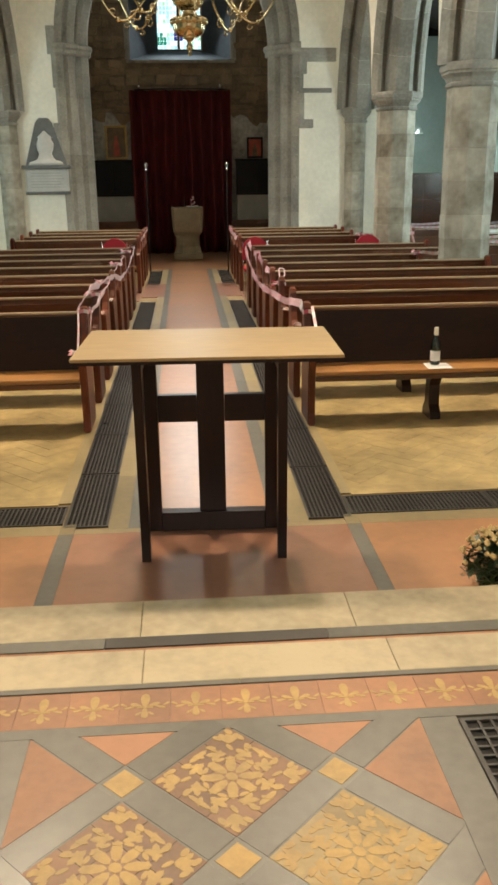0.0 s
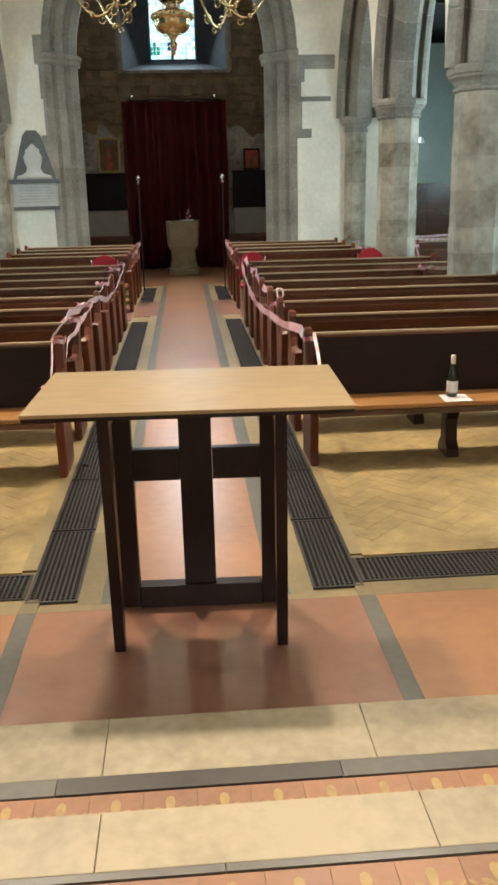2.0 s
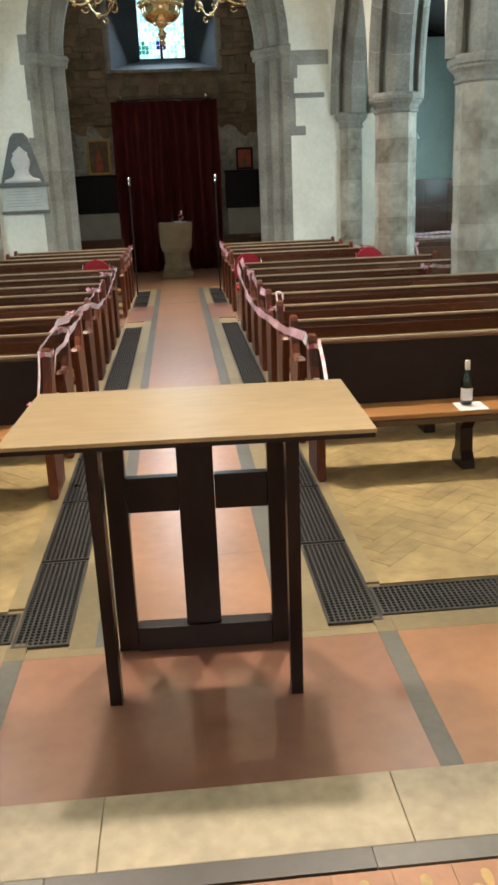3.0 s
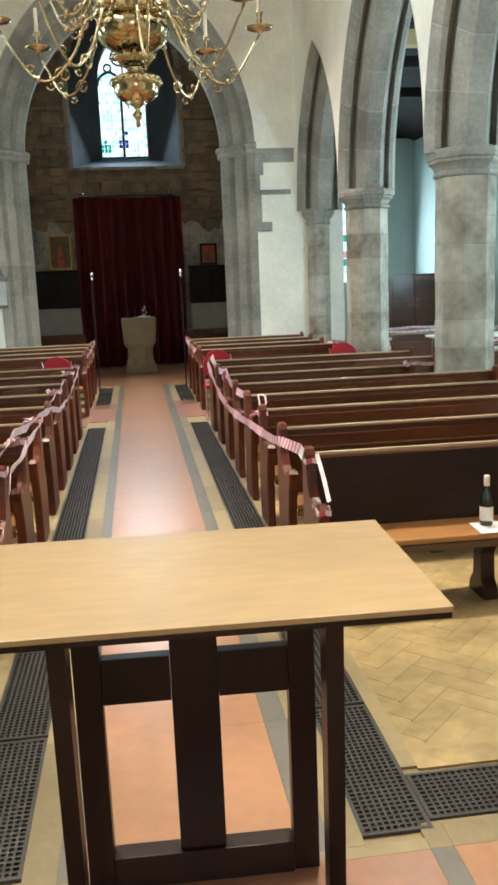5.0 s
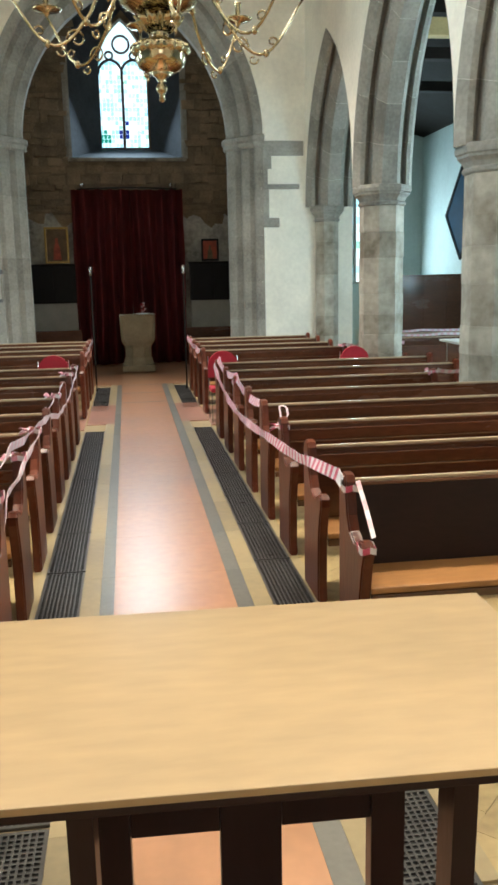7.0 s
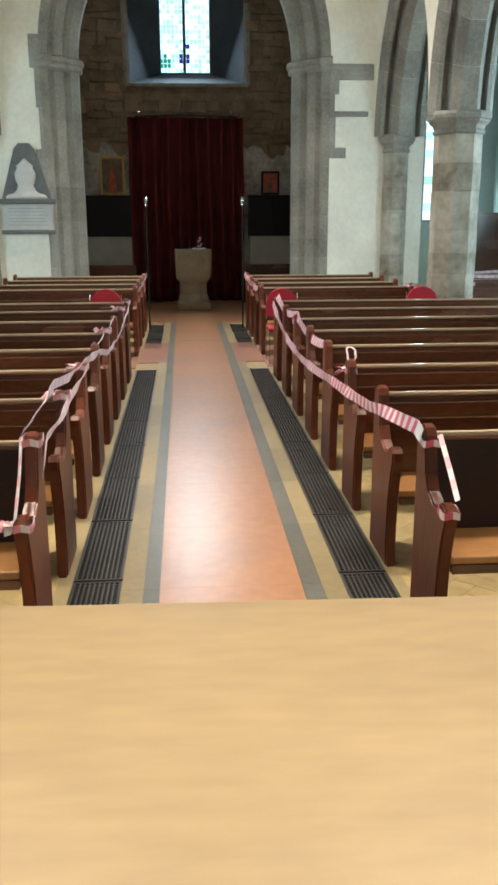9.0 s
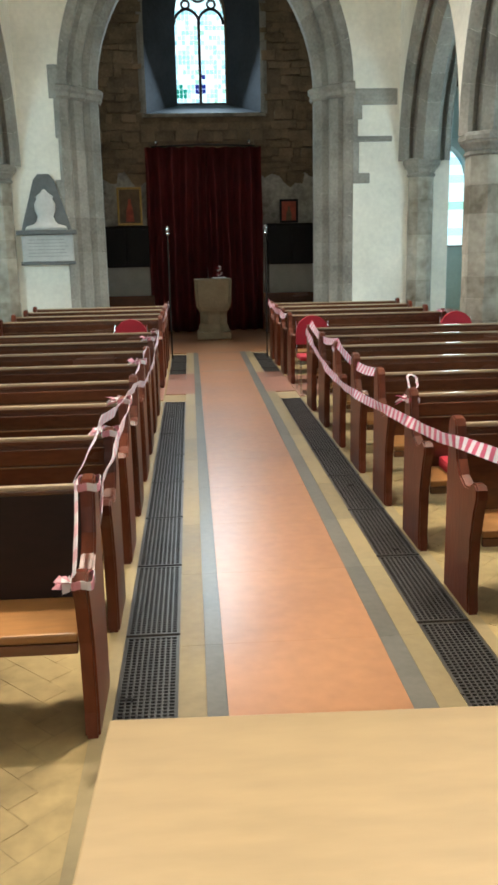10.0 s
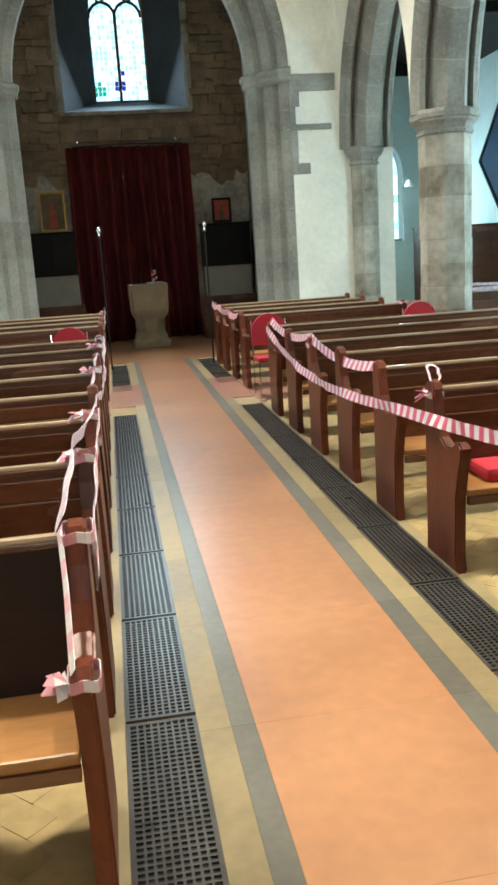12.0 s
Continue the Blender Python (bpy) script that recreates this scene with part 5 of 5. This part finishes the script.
part("bowl", bm, FONT_STONE, fo)
random.seed(5)
fl = thing("flower_posy", "small pink and white flower posy on the font rim", "flowers", "", (0.46, 21.72, 1.255))
part("dish", lathe(bmesh.new(), [(0.03, 0.0), (0.12, 0.01), (0.16, 0.03), (0.15, 0.035)], 14), PAPER, fl)
for k in range(16):
    a, r, h = random.uniform(0, 6.28), random.uniform(0, 0.09), random.uniform(0.06, 0.26)
    r *= 1 - h * 2
    part("blossom", lathe(bmesh.new(), [(0.004, -0.02), (0.022, 0.0), (0.03, 0.014), (0.012, 0.02)], 7, (r * math.cos(a), r * math.sin(a), h)), FLOWER if k % 3 else RED_FABRIC, fl)


def stave(x, y, label):
    s = thing("stave", label, "stave", "wardens' staves", (x, y, 0))
    part("rod", tube(bmesh.new(), [(0, 0, 0.0), (0, 0, 2.12)], 0.013, 8), DARK_TIMBER, s)
    part("finial", lathe(bmesh.new(), [(0.014, 2.10), (0.03, 2.13), (0.015, 2.16), (0.04, 2.20), (0.035, 2.24), (0.008, 2.27)], 10), STEEL, s, "silver finial", smooth=True)


stave(-0.50, 18.46, "slim dark stave with silver tip beside a pew end")
stave(1.17, 18.46, "slim dark stave with silver tip beside a pew end")

# ---------------- wall monument ----------------
mo = thing("wall_monument", "white marble wall monument with grey pyramid back", "monument", "", (-2.54, 18.62, 1.66))
part("tablet", boxes((-0.43, 0.43, -0.07, 0.0, 0.06, 0.50), bevel=0.012), MARBLE, mo, "white marble tablet")
part("lower_moulding", boxes((-0.46, 0.46, -0.09, 0.0, 0.0, 0.059), bevel=0.012), MARBLE_GREY, mo)
part("shelf", boxes((-0.50, 0.50, -0.15, 0.0, 0.501, 0.58), bevel=0.015), MARBLE_GREY, mo)
bm = bmesh.new()
prism(bm, [(-0.42, 0.581), (0.42, 0.581), (0.40, 0.66), (0.17, 1.40), (0.09, 1.49), (-0.09, 1.49), (-0.17, 1.40), (-0.40, 0.66)], lambda u, z: (u, -0.045, z), lambda u, z: (u, 0.0, z))
part("pyramid", bm, MARBLE_GREY, mo, "dark grey marble pyramid")
bm = bmesh.new()
lathe(bm, [(0.36, 0.581), (0.33, 0.64), (0.20, 0.68), (0.16, 0.72), (0.13, 0.80), (0.17, 0.90), (0.18, 1.00), (0.13, 1.09), (0.15, 1.12), (0.06, 1.19), (0.02, 1.24)], 16)
bmesh.ops.transform(bm, matrix=Matrix.LocRotScale((0, -0.065, 0), None, (1, 0.22, 1)), verts=bm.verts)
part("urn", bm, MARBLE, mo, "white marble carved urn", smooth=True)
for k in range(6):
    part("inscription_line", boxes((-0.34 + 0.02 * (k % 2), 0.34 - 0.03 * (k % 3), -0.0725, -0.070, 0.14 + k * 0.055, 0.152 + k * 0.055)), LETTER, mo)

# ---------------- chairs ----------------


def red_chair(x, y, turn, label):
    c = thing("chair", label, "chair", "red chairs", (x, y, 0))
    c.rotation_euler = (0, 0, radians(turn))
    part("seat", boxes((-0.22, 0.22, -0.21, 0.21, 0.43, 0.49), bevel=0.025), RED_FABRIC, c)
    bm = bmesh.new()
    pts = [(-0.22, 0.60), (0.22, 0.60)] + [(0.22 * math.cos(a * math.pi / 10), 0.76 + 0.22 * math.sin(a * math.pi / 10)) for a in range(11)]
    prism(bm, pts, lambda u, z: (u, 0.20, z), lambda u, z: (u, 0.25, z))
    part("backrest", bm, RED_FABRIC, c, "rounded red upholstered back")
    for sx in (-0.21, 0.21):
        part("leg", tube(bmesh.new(), [(sx, -0.19, 0.0), (sx, -0.19, 0.43)], 0.011, 8), STEEL, c)
        part("leg", tube(bmesh.new(), [(sx, 0.24, 0.0), (sx, 0.21, 0.43), (sx, 0.262, 0.90)], 0.011, 8), STEEL, c)
    return c


ch_label = "red upholstered stacking chair with steel legs in the cross passage"
red_chair(1.46, 14.62, 0, ch_label)
red_chair(-0.95, 14.75, 0, ch_label)
red_chair(3.45, 14.75, 0, ch_label)
cu = part("cushion", boxes((1.42, 1.74, 8.60, 8.86, 0.452, 0.53), bevel=0.03), RED_FABRIC)
tagged(cu, "red cushion on a pew seat", "cushion")

# ---------------- bottle on the front pew ----------------
bo = thing("bottle", "dark green glass bottle with pale label and cork cap", "bottle", "", (2.30, 6.80, 0.456))
bo.scale = (1.0, 1.0, 0.94)
part("body", lathe(bmesh.new(), [(0.036, 0.0), (0.040, 0.008), (0.040, 0.175), (0.034, 0.205), (0.016, 0.235), (0.0145, 0.285)], 20), BOTTLE_GREEN, bo, smooth=True)
part("label", lathe(bmesh.new(), [(0.0405, 0.035), (0.0410, 0.036), (0.0410, 0.125), (0.0405, 0.126)], 20), PAPER, bo, "pale printed label", smooth=True)
part("cap", lathe(bmesh.new(), [(0.017, 0.26), (0.018, 0.265), (0.018, 0.325), (0.015, 0.33)], 14), CANDLE, bo, "white cap", smooth=True)
bm = bmesh.new()
prism(bm, [(-0.105, -0.12), (0.10, -0.12), (0.105, 0.09), (-0.095, 0.10)], lambda x, y: (2.31 + x, 6.76 + y, 0.453), lambda x, y: (2.31 + x, 6.76 + y, 0.4555))
tagged(part("paper_sheet", bm, PAPER), "white printed paper sheet under the bottle", "paper")

# ---------------- aisle things seen through the arches ----------------
hb = thing("hatchment", "large dark blue diamond-shaped painted board on the aisle wall", "painted board", "", (7.985, 22.2, 3.4))
bm = bmesh.new()
prism(bm, [(0.0, -1.05), (0.95, 0.0), (0.0, 1.05), (-0.95, 0.0)], lambda u, z: (0.0, u, z), lambda u, z: (0.05, u, z))
part("board", bm, BLUE_BOARD, hb)
bm = bmesh.new()
for a, b in (((0.0, -1.05), (0.95, 0.0)), ((0.95, 0.0), (0.0, 1.05)), ((0.0, 1.05), (-0.95, 0.0)), ((-0.95, 0.0), (0.0, -1.05))):
    tube(bm, [(-0.01, *a), (-0.01, *b)], 0.035, 6)
part("frame", bm, BLACK_BOARD, hb)
sc = thing("panelled_screen", "dark oak panelled screen across the aisle", "screen", "", (5.4, 20.4, 0))
part("body", boxes((0, 2.62, 0.03, 0.06, 0, 1.95)), PEW_WOOD, sc)
part("top_rail", boxes((-0.01, 2.63, -0.01, 0.065, 1.951, 2.0), bevel=0.006), PEW_WOOD, sc)
part("bottom_rail", boxes((0, 2.62, 0.0, 0.029, 0, 0.12), bevel=0.006), PEW_WOOD, sc)
for k in range(5):
    part("panel", boxes((0.02 + k * 0.52, 0.50 + k * 0.52, 0.012, 0.0299, 0.14, 1.90), bevel=0.006), PEW_WOOD, sc)
for y in (12.6, 13.7, 16.6, 17.7):
    copy_thing(pew, Matrix.Translation((4.75, y, 0)))
    ribbon("barrier_tape", swag([(4.72, y + 0.36, 0.985), (5.6, y + 0.36, 0.98), (7.0, y + 0.36, 0.985)], 0.02), 0.045, 5, LEFT_TAPE, "aisle tapes", 0.05, True)
    ribbon("barrier_tape", [(4.72, y + 0.0, 0.70), (4.72, y + 0.36, 0.985)], 0.06, 5, LEFT_TAPE, "aisle tapes", 0.05, True)
ta = thing("folding_table", "white-topped folding table in the aisle", "table", "", (5.9, 15.2, 0))
part("tabletop", boxes((-0.9, 0.9, -0.38, 0.38, 0.96, 0.995), bevel=0.006), WHITE_PAINT, ta)
for sx in (-0.8, 0.8):
    for sy in (-0.32, 0.32):
        part("leg", tube(bmesh.new(), [(sx, sy, 0.0), (sx, sy, 0.96)], 0.014, 8), STEEL, ta)

# ---------------- evergreen posy on the step ----------------
ev = thing("evergreen_decoration", "small evergreen and gold decoration beside the step", "decoration", "", (1.74, 3.70, 0.0))
ev.scale = (1.35, 1.35, 1.25)
part("pot", lathe(bmesh.new(), [(0.06, 0.0), (0.075, 0.05), (0.08, 0.06), (0.06, 0.06)], 14), DARK_TIMBER, ev)
bm = bmesh.new()
random.seed(21)
for k in range(620):
    a, e, r = random.uniform(0, 6.28), random.uniform(-0.5, 1.5), random.uniform(0.05, 0.14)
    c = Vector((r * math.cos(a) * math.cos(e), r * math.sin(a) * math.cos(e), 0.11 + r * math.sin(e)))
    d = Vector((random.uniform(-1, 1), random.uniform(-1, 1), random.uniform(-1, 1))).normalized() * 0.028
    sdir = d.cross(Vector((0.3, 0.5, 0.8))).normalized() * 0.011
    f = bm.faces.new([bm.verts.new(c - d), bm.verts.new(c + sdir), bm.verts.new(c + d), bm.verts.new(c - sdir)])
part("foliage", bm, LEAF, ev)
bm = bmesh.new()
for k in range(90):
    a, e = random.uniform(0, 6.28), random.uniform(0.1, 1.5)
    lathe(bm, [(0.002, -0.012), (0.011, 0), (0.002, 0.012)], 6, (0.14 * math.cos(a) * math.cos(e), 0.14 * math.sin(a) * math.cos(e), 0.12 + 0.14 * math.sin(e)))
part("berries", bm, GOLDEN_BEAM, ev, "shiny gold baubles")["kind"] = "stuff"

# ---------------- small lamp on the aisle end wall ----------------
wl = thing("wall_lamp", "small white spotlight on a bracket on the aisle end wall", "lamp", "", (6.95, 25.1, 3.12))
part("bracket", tube(bmesh.new(), [(0, 0, 0), (0, -0.12, 0.02), (0, -0.20, 0.0)], 0.012, 6), WHITE_PAINT, wl)
part("shade", lathe(bmesh.new(), [(0.02, 0.10), (0.06, 0.06), (0.11, -0.06), (0.105, -0.06), (0.05, 0.05)], 16, (0, -0.22, 0)), WHITE_PAINT, wl)
